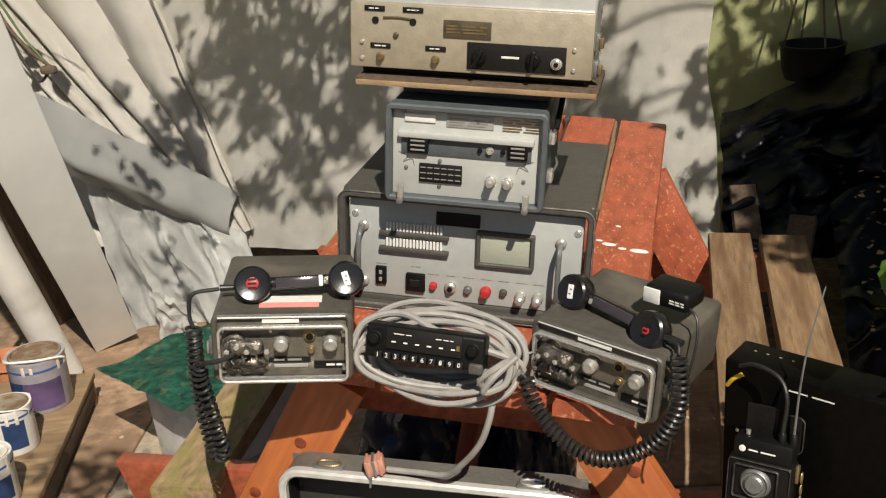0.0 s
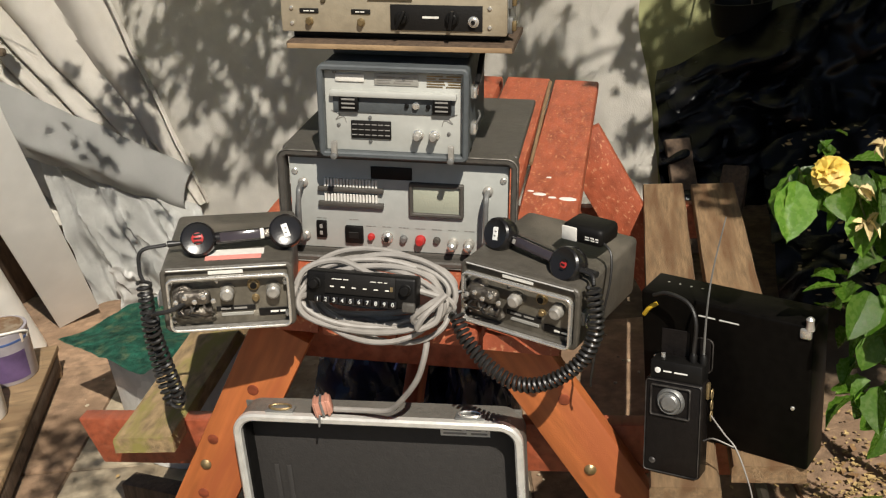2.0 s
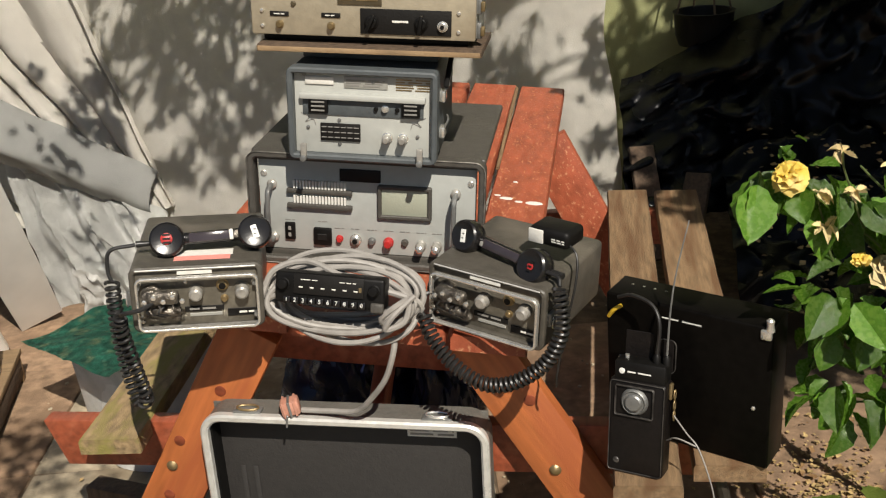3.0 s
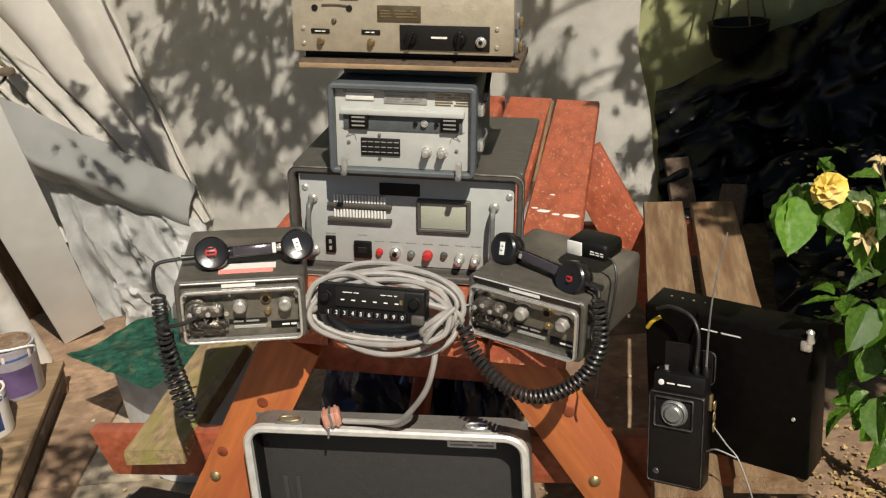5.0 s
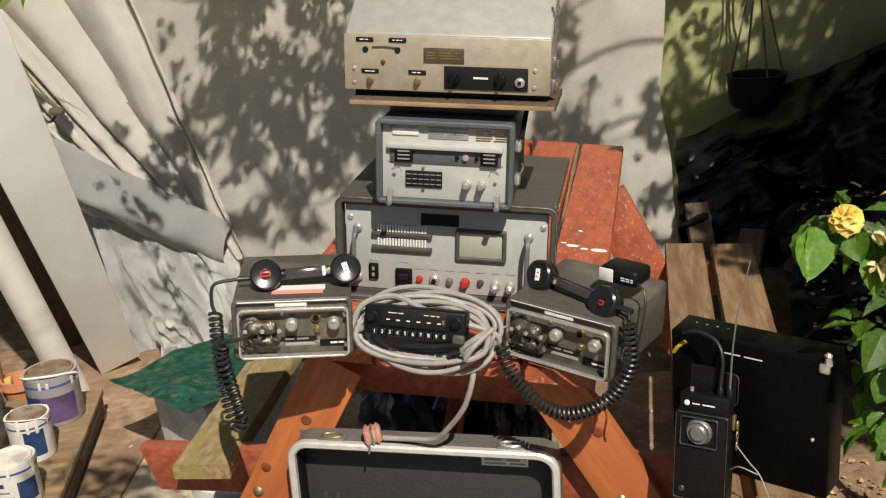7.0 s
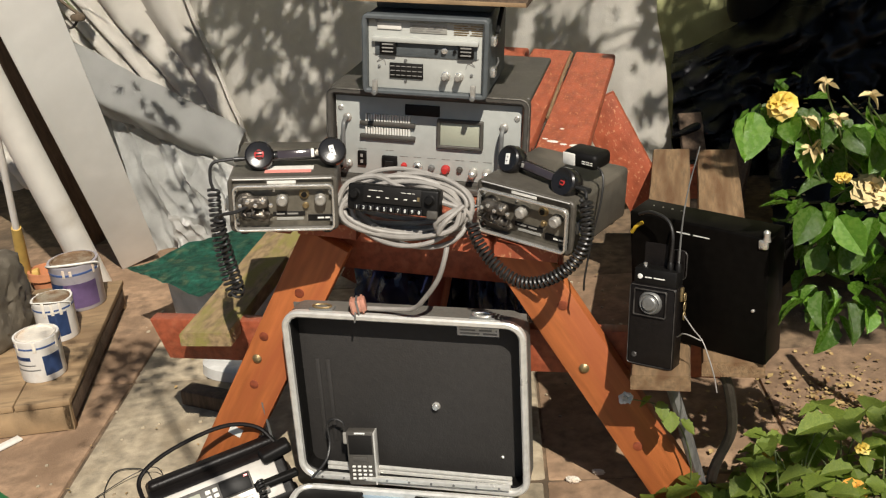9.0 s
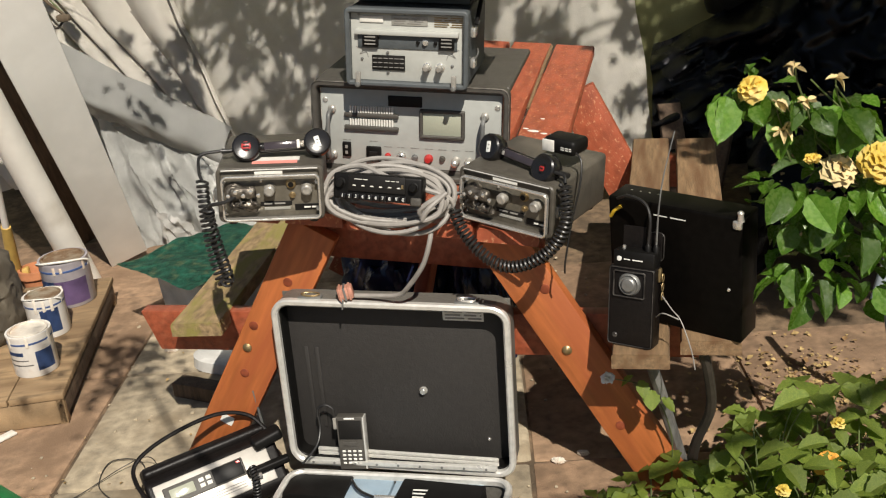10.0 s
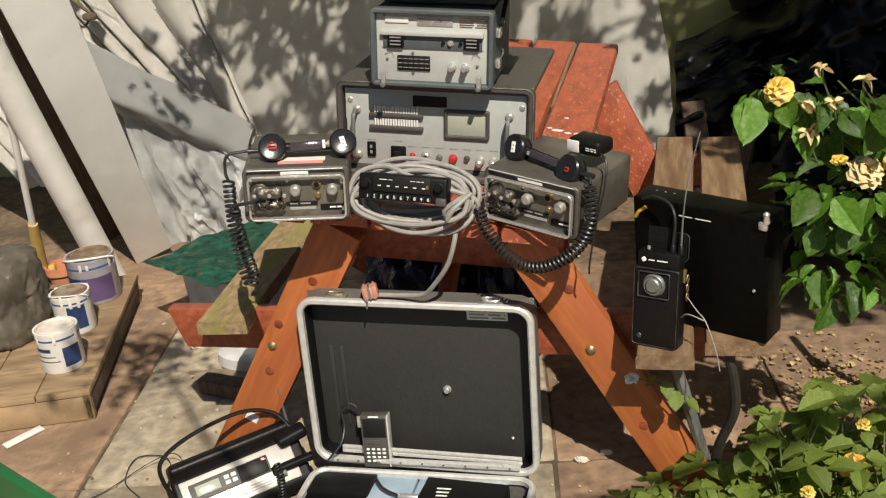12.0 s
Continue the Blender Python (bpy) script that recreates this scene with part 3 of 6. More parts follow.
    for k, x in enumerate((-0.157, -0.09, -0.056, -0.023, 0.01, 0.044, 0.077, 0.11, 0.142)):
        bars("legend", panel, "ink_soft", x - 0.010, x + 0.010, zc - 0.031 if k < 2 else zc - 0.043, zc - 0.028 if k < 2 else zc - 0.040, y - 0.0004, 1, k)
    for sx in (-1, 1):
        for yy in (0.06, 0.38):
            part("foot", cyl(0.012, 0.010, (sx * 0.19, yy, -0.003), "z", 16, bev=0.002), "rubber", t)
    return t


def build_small_unit():
    t = thing("portable_test_radio", stacked(0.107, 0.050, 1.0275, 1.5, 5.6), "blue-grey metal cased radio with a light grey control panel", "radio")
    W, H, D = 0.281, 0.176, 0.26
    part("case", bx(W - 0.006, D, H - 0.006, (0, D / 2 + 0.02, H / 2), 0.008, 3), "box_blue", t)
    part("top_strip", bx(W - 0.02, 0.14, 0.022, (0, 0.155, H + 0.010), 0.004), "box_blue", t)
    part("front_rim", rounded_frame(W, H, 0.012, 0.011, 0.026, (0, 0.006, H / 2)), "box_blue", t)
    p = part("front_panel", bx(W - 0.022, 0.005, H - 0.022, (0, 0.012, H / 2), 0.002), "panel_light", t)
    y, zc = 0.0093, H / 2
    part("name_plate", bx(0.054, 0.003, 0.014, (-0.081, y - 0.0015, zc + 0.062), 0.001), "label_white", p, "blank white name strip")
    q = part("data_plate", bx(0.082, 0.002, 0.022, (0.006, y - 0.001, zc + 0.061), 0.001), "lid_grey", p)
    bars("plate_text", q, "ink_soft", -0.030, 0.042, zc + 0.053, zc + 0.068, y - 0.0025, 3, 3)
    bars("panel_text", p, "brass", 0.062, 0.125, zc + 0.048, zc + 0.072, y - 0.0005, 5, 5)
    part("hood", bx(0.236, 0.014, 0.011, (0, y - 0.006, zc + 0.034), 0.002), "panel_light", p)
    s = part("slot", bx(0.228, 0.003, 0.032, (0, y - 0.001, zc + 0.013), 0.001), "box_blue", p)
    for x, w in ((-0.083, 0.036), (0.091, 0.034)):
        c = part("connector", bx(w, 0.012, 0.028, (x, y - 0.006, zc + 0.016), 0.002), "black", s)
        for k in range(3):
            part("contact", bx(w * 0.7, 0.002, 0.003, (x, y - 0.0125, zc + 0.008 + k * 0.008), 0.0004, 1), "ink_soft", c)
    knob(s, 0.042, y - 0.002, zc + 0.014, 0.007, 0.008, "chrome", "switch")
    for x in (0.025, 0.065):
        knob(s, x, y - 0.002, zc + 0.013, 0.0045, 0.006, "black", "button")
    g = part("grille", bx(0.076, 0.004, 0.034, (-0.043, y - 0.002, zc - 0.035), 0.001), "ink", p, "black grille with rows of small slots")
    for i in range(6):
        for j in range(3):
            part("grille_slot", bx(0.0095, 0.002, 0.0018, (-0.074 + i * 0.0124, y - 0.0045, zc - 0.045 + j * 0.010), 0.0003, 1), "ink_soft", g)
    for x in (0.046, 0.076):
        k = knob(p, x, y, zc - 0.041, 0.010, 0.014, "chrome", "terminal", "chromed terminal knob")
        part("cap", lathe([(0.007, 0), (0.0075, 0.010), (0.005, 0.013)], (x, y - 0.013, zc - 0.041), "y", 16), "lamp_grey", k)
    for x, z in ((-0.105, -0.028), (0.103, -0.037), (-0.11, 0.072), (-0.005, 0.076), (0.1, 0.076), (-0.045, -0.012), (-0.045, -0.058), (0.02, 0.062)):
        screw(p, x, y, zc + z, 0.0035, "steel_dull")
    for sx in (-1, 1):
        part("wire_mark", tube(smooth_path([(sx * 0.118, y - 0.0006, zc + 0.0), (sx * 0.103, y - 0.0006, zc - 0.008), (sx * 0.11, y - 0.0006, zc - 0.018), (sx * 0.095, y - 0.0006, zc - 0.012), (sx * 0.09, y - 0.0006, zc - 0.024)], 5), 0.0007, 5), "ink_soft", p)
        clip = part("clip", bx(0.011, 0.010, 0.032, (sx * 0.110, -0.012, 0.018), 0.002), "lamp_grey", t, "bright toggle clip")
        part("clip_hook", lathe([(0.006, 0), (0.006, 0.005), (0.003, 0.006)], (sx * 0.110, -0.016, 0.006), "y", 14), "steel_dull", clip)
    for z in (0.05, 0.12):
        latch = part("side_latch", bx(0.012, 0.030, 0.022, (W / 2 + 0.003, 0.06, z), 0.003), "chrome", t)
        part("latch_loop", tube(smooth_path([(W / 2 + 0.008, 0.05, z + 0.01), (W / 2 + 0.014, 0.055, z + 0.024), (W / 2 + 0.010, 0.07, z + 0.03)], 5), 0.0022, 6), "steel_dull", latch)
    part("strut", tube([(W / 2 + 0.016, 0.10, 0.205), (W / 2 + 0.010, 0.045, 0.14)], 0.005, 8), "black", t)
    return t


def build_top_unit():
    board = thing("shelf_board", stacked(0.133, 0.165, 1.2315, 0.8), "thin dark-topped wooden board under a radio", "board")
    part("panel", plank(0.19, 0.418, 0.012, 3, 0.001), "dark_wood", board, at=Matrix.Rotation(radians(90), 4, "Z"))
    part("front_edge", bx(0.414, 0.004, 0.009, (0, -0.0965, -0.001), 0.001), "crate_wood", board, "pale bare front edge")
    t = thing("base_station_radio", stacked(0.121, 0.1, 1.2385, 0.8, 5.2), "tan metal base station radio with a sloping grey lid", "radio")
    W, H = 0.418, 0.120
    part("plinth", bx(W - 0.03, 0.14, 0.012, (0, 0.085, 0.006), 0.002), "black", t)
    prof = [(0, 0.012), (0, H + 0.006), (0.11, H + 0.092), (0.16, H + 0.094), (0.16, 0.012)]
    bm = bmesh.new()
    ends = [[bm.verts.new((sx * W / 2, y, z)) for y, z in prof] for sx in (-1, 1)]
    bm.faces.new(ends[0][::-1])
    bm.faces.new(ends[1])
    for k in range(5):
        bm.faces.new((ends[0][k], ends[0][(k + 1) % 5], ends[1][(k + 1) % 5], ends[1][k]))
    bmesh.ops.bevel(bm, geom=bm.edges[:], offset=0.006, segments=3, affect="EDGES", profile=0.5)
    part("lid", bm, "lid_grey", t, "sloping pale grey sheet-metal lid")
    p = part("front_panel", bx(W, 0.010, H - 0.008, (0, -0.004, H / 2 + 0.010), 0.003), "tan_metal", t)
    y, zc = -0.0092, H / 2 + 0.010
    q = part("name_plate", bx(0.082, 0.002, 0.030, (-0.004, y - 0.001, zc + 0.018), 0.001), "dark_plate", p, "tarnished brass plate")
    bars("plate_text", q, "brass", -0.040, 0.030, zc + 0.010, zc + 0.026, y - 0.0024, 3, 8)
    q = part("control_strip", bx(0.168, 0.003, 0.046, (0.081, y - 0.0015, zc - 0.025), 0.001), "ink", p, "black control strip with two pointers")
    part("maker_mark", bx(0.030, 0.001, 0.004, (0.071, y - 0.0035, zc - 0.024), 0.0003, 1), "label_white", q)
    for x in (0.018, 0.110):
        k = knob(q, x, y - 0.003, zc - 0.026, 0.013, 0.010, "black", "pointer_knob")
        part("pointer", bx(0.007, 0.010, 0.034, (x, y - 0.017, zc - 0.026), 0.002, turn=Matrix.Rotation(radians(25 if x < 0.05 else 8), 3, "Y")), "black", k)
    k = knob(q, 0.149, y - 0.003, zc - 0.030, 0.010, 0.008, "chrome", "jack_socket", "round chromed jack socket")
    part("jack_hole", cyl(0.004, 0.003, (0.149, y - 0.0115, zc - 0.030), "y", 12), "black", k)
    for x, z in ((-0.165, 0.046), (-0.098, 0.046), (-0.155, -0.017), (-0.058, -0.017)):
        lab = part("label_strip", bx(0.036, 0.002, 0.009, (x, y - 0.001, zc + z), 0.001), "ink", p)
        bars("label_text", lab, "label_white", x - 0.010, x + 0.010, zc + z - 0.002, zc + z + 0.002, y - 0.0024, 1, int(900 + 99 * x))
    for x in (-0.155, -0.058):
        knob(p, x, y, zc - 0.036, 0.0075, 0.010, "brass", "button", "brass push button")
    for x, z in ((-0.164, 0.026), (-0.098, 0.026)):
        part("hole", cyl(0.006, 0.002, (x, y - 0.0006, zc + z), "y", 16), "ink", p)
    part("scratch", tube(smooth_path([(-0.15, y - 0.0003, zc + 0.031), (-0.125, y - 0.0003, zc + 0.032), (-0.102, y - 0.0003, zc + 0.030)], 4), 0.0022, 6), "dark_plate", p)
    knob(p, -0.128, y, zc + 0.002, 0.005, 0.004, "dark_plate", "screw_hole")
    for x, z in ((-0.188, -0.012), (-0.188, -0.04), (0.178, -0.006), (0.178, -0.04)):
        screw(p, x, y, zc + z, 0.004, "chrome")
    for z in (0.03, 0.075):
        latch = part("side_latch", bx(0.010, 0.022, 0.030, (W / 2 + 0.004, 0.02, z), 0.003), "steel_dull", t)
        part("catch", bx(0.008, 0.012, 0.018, (W / 2 + 0.011, 0.012, z), 0.002), "brass", latch)
    for k in range(9):
        part("chain_link", tube([(W / 2 + 0.006 + 0.003 * math.cos(a) * (k % 2), 0.035 + 0.003 * math.cos(a) * ((k + 1) % 2), 0.215 - 0.011 * k + 0.006 * math.sin(a)) for a in [2 * math.pi * j / 8 for j in range(8)]], 0.0013, 5, closed=True), "steel_dull", t)
    top = thing("black_module", stacked(0.222, 0.185, 1.4315), "small black electronic module with a white label", "module")
    b = part("housing", bx(0.21, 0.08, 0.05, (0, 0.04, 0.026), 0.004), "black", top)
    part("label", bx(0.04, 0.001, 0.02, (0.02, -0.001, 0.026), 0.0004, 1), "label_white", b)
    for x in (-0.08, 0.09):
        screw(top, x, 0.0, 0.026, 0.005)


build_rack_unit()
build_small_unit()
build_top_unit()


# ---- front radios, handsets, cords ----
def build_field_radio(m, seed, W, H, D):
    t = thing("field_radio", m, "olive-grey metal mobile radio with a chromed front frame", "radio", "front radios")
    part("case", bx(W, D, H, (0, D / 2 + 0.008, H / 2), 0.010, 3), "olive_case", t)
    part("front_rim", rounded_frame(W + 0.002, H + 0.002, 0.014, 0.010, 0.014, (0, 0.006, H / 2)), "olive_case", t)
    part("top_lip", bx(W - 0.02, 0.004, 0.003, (0, 0.0, H - 0.004), 0.001, 1), "alu", t)
    part("front_panel", bx(W - 0.014, 0.005, H - 0.014, (0, 0.009, H / 2), 0.001), "olive_panel", t)
    f = part("guard_frame", rounded_frame(W - 0.016, H - 0.018, 0.013, 0.005, 0.009, (0.002, -0.013, H / 2 - 0.004)), "chrome", t, "chromed guard frame")
    for sx in (-1, 1):
        for z in (0.026, H - 0.034):
            part("stay", cyl(0.003, 0.022, (sx * (W / 2 - 0.014), 0.0, z), "y", 10), "steel_dull", f)
    y = 0.0062
    part("label", bx(0.060, 0.002, 0.010, (-0.002, y - 0.005, H - 0.010), 0.0005, 1), "label_white", t, "worn white paper label")
    for sx in (-1, 1):
        for yy in (0.03, D - 0.02):
            part("foot", cyl(0.010, 0.016, (sx * (W / 2 - 0.025), yy, -0.006), "z", 14, bev=0.002), "rubber", t)
    zc = H / 2 - 0.005
    # connector plug with its bent cable clamp
    plug = part("connector_plug", lathe([(0.019, 0), (0.019, 0.010), (0.016, 0.014), (0.016, 0.024), (0.010, 0.028)], (-0.078, y, zc + 0.014), "y", 20), "plug_metal", t, "dull die-cast connector plug")
    part("plug_body", bx(0.058, 0.020, 0.026, (-0.058, y - 0.022, zc + 0.016), 0.009, 3), "plug_metal", plug)
    for k in range(5):
        part("plug_screw", lathe([(0.0045, 0), (0.0045, 0.004), (0.002, 0.005)], (-0.088 + 0.016 * k, y - 0.03, zc + 0.012 + 0.008 * (k % 2)), "y", 10), "chrome", plug)
    rng = random.Random(seed)
    for k in range(4):
        a = Vector((-0.070 + 0.012 * k, y - 0.012, zc + 0.0))
        part("plug_clamp", bx(0.016, 0.012, 0.012, a + Vector((rng.uniform(-0.004, 0.004), 0, -0.012 - 0.004 * k)), 0.003, 2, turn=Matrix.Rotation(rng.uniform(-0.8, 0.8), 3, "Y")), "plug_metal", plug)
    for k in range(5):
        x0, z0 = -0.088 + 0.011 * k + rng.uniform(-0.003, 0.003), zc + rng.uniform(-0.002, 0.006)
        part("plug_wire", tube(smooth_path([(x0, y - 0.022, z0), (x0 + rng.uniform(-0.012, 0.012), y - 0.030, z0 - 0.012), (x0 + rng.uniform(-0.012, 0.020), y - 0.018, z0 - 0.022), (x0 + rng.uniform(-0.01, 0.024), y - 0.006, z0 - 0.032)], 5), 0.0021, 6), "rubber" if k % 2 else "plug_metal", plug)
    part("plug_coupling", cyl(0.010, 0.022, (-0.040, y - 0.016, zc - 0.014), "x", 14, 0.008), "plug_metal", plug)
    for x, z in ((-0.002, 0.016), (0.078, 0.016)):
        k = knob(t, x, y, zc + z, 0.014, 0.010, "olive_panel", "knob", "pale ribbed control knob")
        part("knob_grip", lathe([(0.0125, 0), (0.0115, 0.013), (0.008, 0.016)], (x, y - 0.009, zc + z), "y", 18), "lamp_grey", k)
    s = knob(t, 0.044, y, zc + 0.026, 0.011, 0.008, "brass", "round_socket")
    part("socket_hole", cyl(0.006, 0.003, (0.044, y - 0.008, zc + 0.026), "y", 14), "black", s)
    knob(t, 0.046, y, zc + 0.000, 0.007, 0.008, "brass", "lamp", "small amber lamp")
    p = part("maker_plate", bx(0.068, 0.002, 0.010, (0.010, y - 0.001, zc - 0.018), 0.0005, 1), "ink", t)
    bars("plate_text", p, "ink_soft", -0.016, 0.036, zc - 0.021, zc - 0.014, y - 0.0026, 1, seed)
    part("serial_plate", bx(0.056, 0.002, 0.006, (0.012, y - 0.001, zc - 0.029), 0.0005, 1), "lid_grey", t)
    p = part("call_plate", bx(0.056, 0.002, 0.014, (0.078, y - 0.001, zc - 0.028), 0.0005, 1), "black", t)
    bars("plate_text", p, "label_white", 0.070, 0.096, zc - 0.0315, zc - 0.0245, y - 0.0026, 1, seed + 3)
    for x, z in ((-0.1, -0.038), (-0.02, 0.034), (0.1, 0.03), (-0.1, 0.034)):
        screw(t, x * W / 0.233, y, zc + z, 0.0035)
    for sx in (-1, 1):
        lt = part("side_catch", bx(0.008, 0.020, 0.026, (sx * (W / 2 + 0.004), 0.02, H * 0.5), 0.002), "steel_dull", t)
        part("catch_loop", tube([(sx * (W / 2 + 0.010) , 0.02 + 0.008 * math.cos(a), H * 0.5 - 0.006 + 0.012 * math.sin(a)) for a in [2 * math.pi * j / 10 for j in range(10)]], 0.0016, 5, closed=True), "chrome", lt)
    return t


LEFT = Matrix.Translation((-0.156, -0.210, 0.808)) @ Matrix.Rotation(radians(16.6), 4, "Z") @ Matrix.Rotation(radians(4.6), 4, "Y")
RIGHT = Matrix.Translation((0.341, -0.138, 0.757)) @ Matrix.Rotation(radians(-22.2), 4, "Z") @ Matrix.Rotation(radians(6.2), 4, "Y")
build_field_radio(LEFT, 3, 0.227, 0.120, 0.270)
build_field_radio(RIGHT, 9, 0.230, 0.118, 0.243)


def build_handset(m, length, seed):
    """A telephone handset lying with its two cups towards -y; local x runs along the grip."""
    t = thing("telephone_handset", m, "glossy black bakelite telephone handset lying on a radio", "handset", "handsets")
    part("grip", bx(length - 0.03, 0.026, 0.022, (0, 0.012, 0.0), 0.009, 4), "bakelite", t)
    part("grip_window", bx(length - 0.075, 0.004, 0.017, (0, -0.002, 0.0), 0.002), "smoke_glass", t, "clear plastic grip insert")
    if seed == 1:
        part("grip_clip", bx(0.007, 0.005, 0.019, (length / 2 - 0.042, -0.003, 0.0), 0.0015), "label_white", t, "white grip end clip")
        part("grip_socket", bx(0.012, 0.006, 0.014, (length / 2 - 0.032, -0.003, 0.0), 0.002), "plug_metal", t)
    else:
        part("grip_clip", bx(0.007, 0.005, 0.009, (length / 2 - 0.036, -0.003, 0.002), 0.0015), "lamp_grey", t)
    for sx, r in ((-1, 0.0315), (1, 0.0305)):
        cup = part("mouthpiece" if sx < 0 else "earpiece",
                   lathe([(r * 0.45, -0.030), (r * 0.8, -0.022), (r, -0.008), (r, 0.008), (r * 0.96, 0.014), (r * 0.85, 0.017), (r * 0.6, 0.015), (r * 0.1, 0.014)],
                         (sx * length / 2, 0.0, 0), "y", 32), "bakelite", t)
        if sx < 0:
            rd = 0.0105 if seed == 1 else 0.0065
            part("disc", lathe([(rd, 0), (rd, 0.001), (rd - 0.0015, 0.0016)], (sx * length / 2, -0.015, 0.001), "y", 24), "red", cup, "red disc in the mouthpiece")
            for k in range(3):
                part("slot", bx(rd * 1.3, 0.001, 0.0035, (sx * length / 2, -0.0172, -0.006 + 0.007 * k), 0.0003, 1), "ink", cup)
        else:
            part("sticker", bx(0.011, 0.0012, 0.024, (sx * length / 2, -0.0158, 0.0), 0.0004, 1, turn=Matrix.Rotation(radians(-14), 3, "Y")), "white_ink", cup, "small white sticker on the earpiece")
            for k in range(2):
                part("sticker_mark", bx(0.004, 0.0006, 0.0018, (sx * length / 2, -0.0167, -0.004 + 0.008 * k), 0), "ink", cup)
    part("strain_relief", cyl(0.006, 0.03, (-length / 2 - 0.040, 0.008, -0.002), "x", 12, 0.004), "rubber", t)
    return t


# the left handset lies along its radio's front edge, the other one slopes down on the right-hand radio
def between(a, b, roll=0.0):
    a, b = Vector(a), Vector(b)
    x = (b - a).normalized()
    z = Vector((0, 0, 1))
    y = z.cross(x).normalized()
    z = x.cross(y)
    rot = Matrix((x, y, z)).transposed().to_4x4()
    return Matrix.Translation((a + b) / 2) @ rot @ Matrix.Rotation(radians(roll), 4, "X"), (b - a).length


m, n = between((-0.211, -0.160, 0.959), (-0.066, -0.108, 0.951), -25)
build_handset(m, n, 1)
m, n = between((0.438, -0.130, 0.885), (0.311, -0.036, 0.906))
build_handset(m @ Matrix.Rotation(radians(203), 4, "X"), n, 2)

slip = thing("paper_slip", LEFT @ Matrix.Translation((0.010, 0.052, 0.1205)), "pink and white paper slip lying on a radio", "paper")
part("slip_edge", bx(0.098, 0.018, 0.0012, (0, -0.014, 0.0006), 0), "label_pink", slip)
part("slip_sheet", bx(0.098, 0.026, 0.0012, (0.004, 0.009, 0.0006), 0), "label_white", slip)


def build_cords():
    pts = smooth_path([(-0.258, -0.190, 0.963), (-0.300, -0.205, 0.958), (-0.306, -0.215, 0.925), (-0.300, -0.22, 0.905)], 8)
    t = thing("coiled_cord", Matrix(), "glossy black coiled handset cord hanging in a long loop", "cord", "handset cords")
    part("lead", tube(pts, 0.0035, 8), "rubber", t)
    part("coil", tube(helix([(-0.300, -0.22, 0.905), (-0.305, -0.225, 0.80), (-0.296, -0.23, 0.70), (-0.284, -0.235, 0.668), (-0.270, -0.235, 0.685)], 0.0115, 0.0112), 0.0034, 6), "rubber", t)
    part("coil_back", tube(helix([(-0.270, -0.238, 0.685), (-0.278, -0.245, 0.76), (-0.285, -0.248, 0.83), (-0.278, -0.255, 0.855)], 0.0105, 0.0125), 0.0033, 6), "rubber", t)
    part("plug_lead", tube(smooth_path([(-0.278, -0.255, 0.855), (-0.262, -0.272, 0.868), (-0.235, -0.268, 0.872), (-0.215, -0.250, 0.878)], 6), 0.004, 8), "rubber", t)
    t = thing("coiled_cord", Matrix(), "black coiled cord sagging across the radio front", "cord", "handset cords")
    part("lead", tube(smooth_path([(0.452, -0.150, 0.885), (0.478, -0.165, 0.880), (0.482, -0.18, 0.868)], 6), 0.0035, 8), "rubber", t)
    part("coil", tube(helix([(0.482, -0.185, 0.868), (0.484, -0.21, 0.80), (0.455, -0.22, 0.745), (0.400, -0.22, 0.707), (0.345, -0.21, 0.698), (0.295, -0.195, 0.725), (0.255, -0.175, 0.770), (0.238, -0.15, 0.805)], 0.0112, 0.0098), 0.0034, 6), "rubber", t)
    part("plug_lead", tube(smooth_path([(0.238, -0.15, 0.800), (0.225, -0.13, 0.82), (0.245, -0.115, 0.83), (0.27, -0.12, 0.822)], 6), 0.004, 8), "rubber", t)


build_cords()


def build_microphone():
    m = Matrix.Translation((0.472, -0.050, 0.915)) @ Matrix.Rotation(radians(-28), 4, "Z") @ Matrix.Rotation(radians(4), 4, "Y")
    t = thing("hand_microphone", m, "black plastic fist microphone lying on a radio", "microphone")
    part("body", bx(0.082, 0.062, 0.034, (0, 0, 0.0), 0.010, 3), "black", t)
    part("talk_bar", bx(0.030, 0.004, 0.026, (-0.024, -0.031, 0.0), 0.002), "label_white", t, "pale talk button plate")
    bars("marking", t, "label_white", 0.008, 0.034, -0.006, 0.003, -0.0316, 2, 4)
    part("lead", tube(smooth_path([(0.036, -0.02, -0.006), (0.058, -0.028, -0.022), (0.066, -0.045, -0.07), (0.058, -0.062, -0.15), (0.052, -0.075, -0.235), (0.046, -0.068, -0.27)], 8), 0.0022, 7), "rubber", t)


build_microphone()


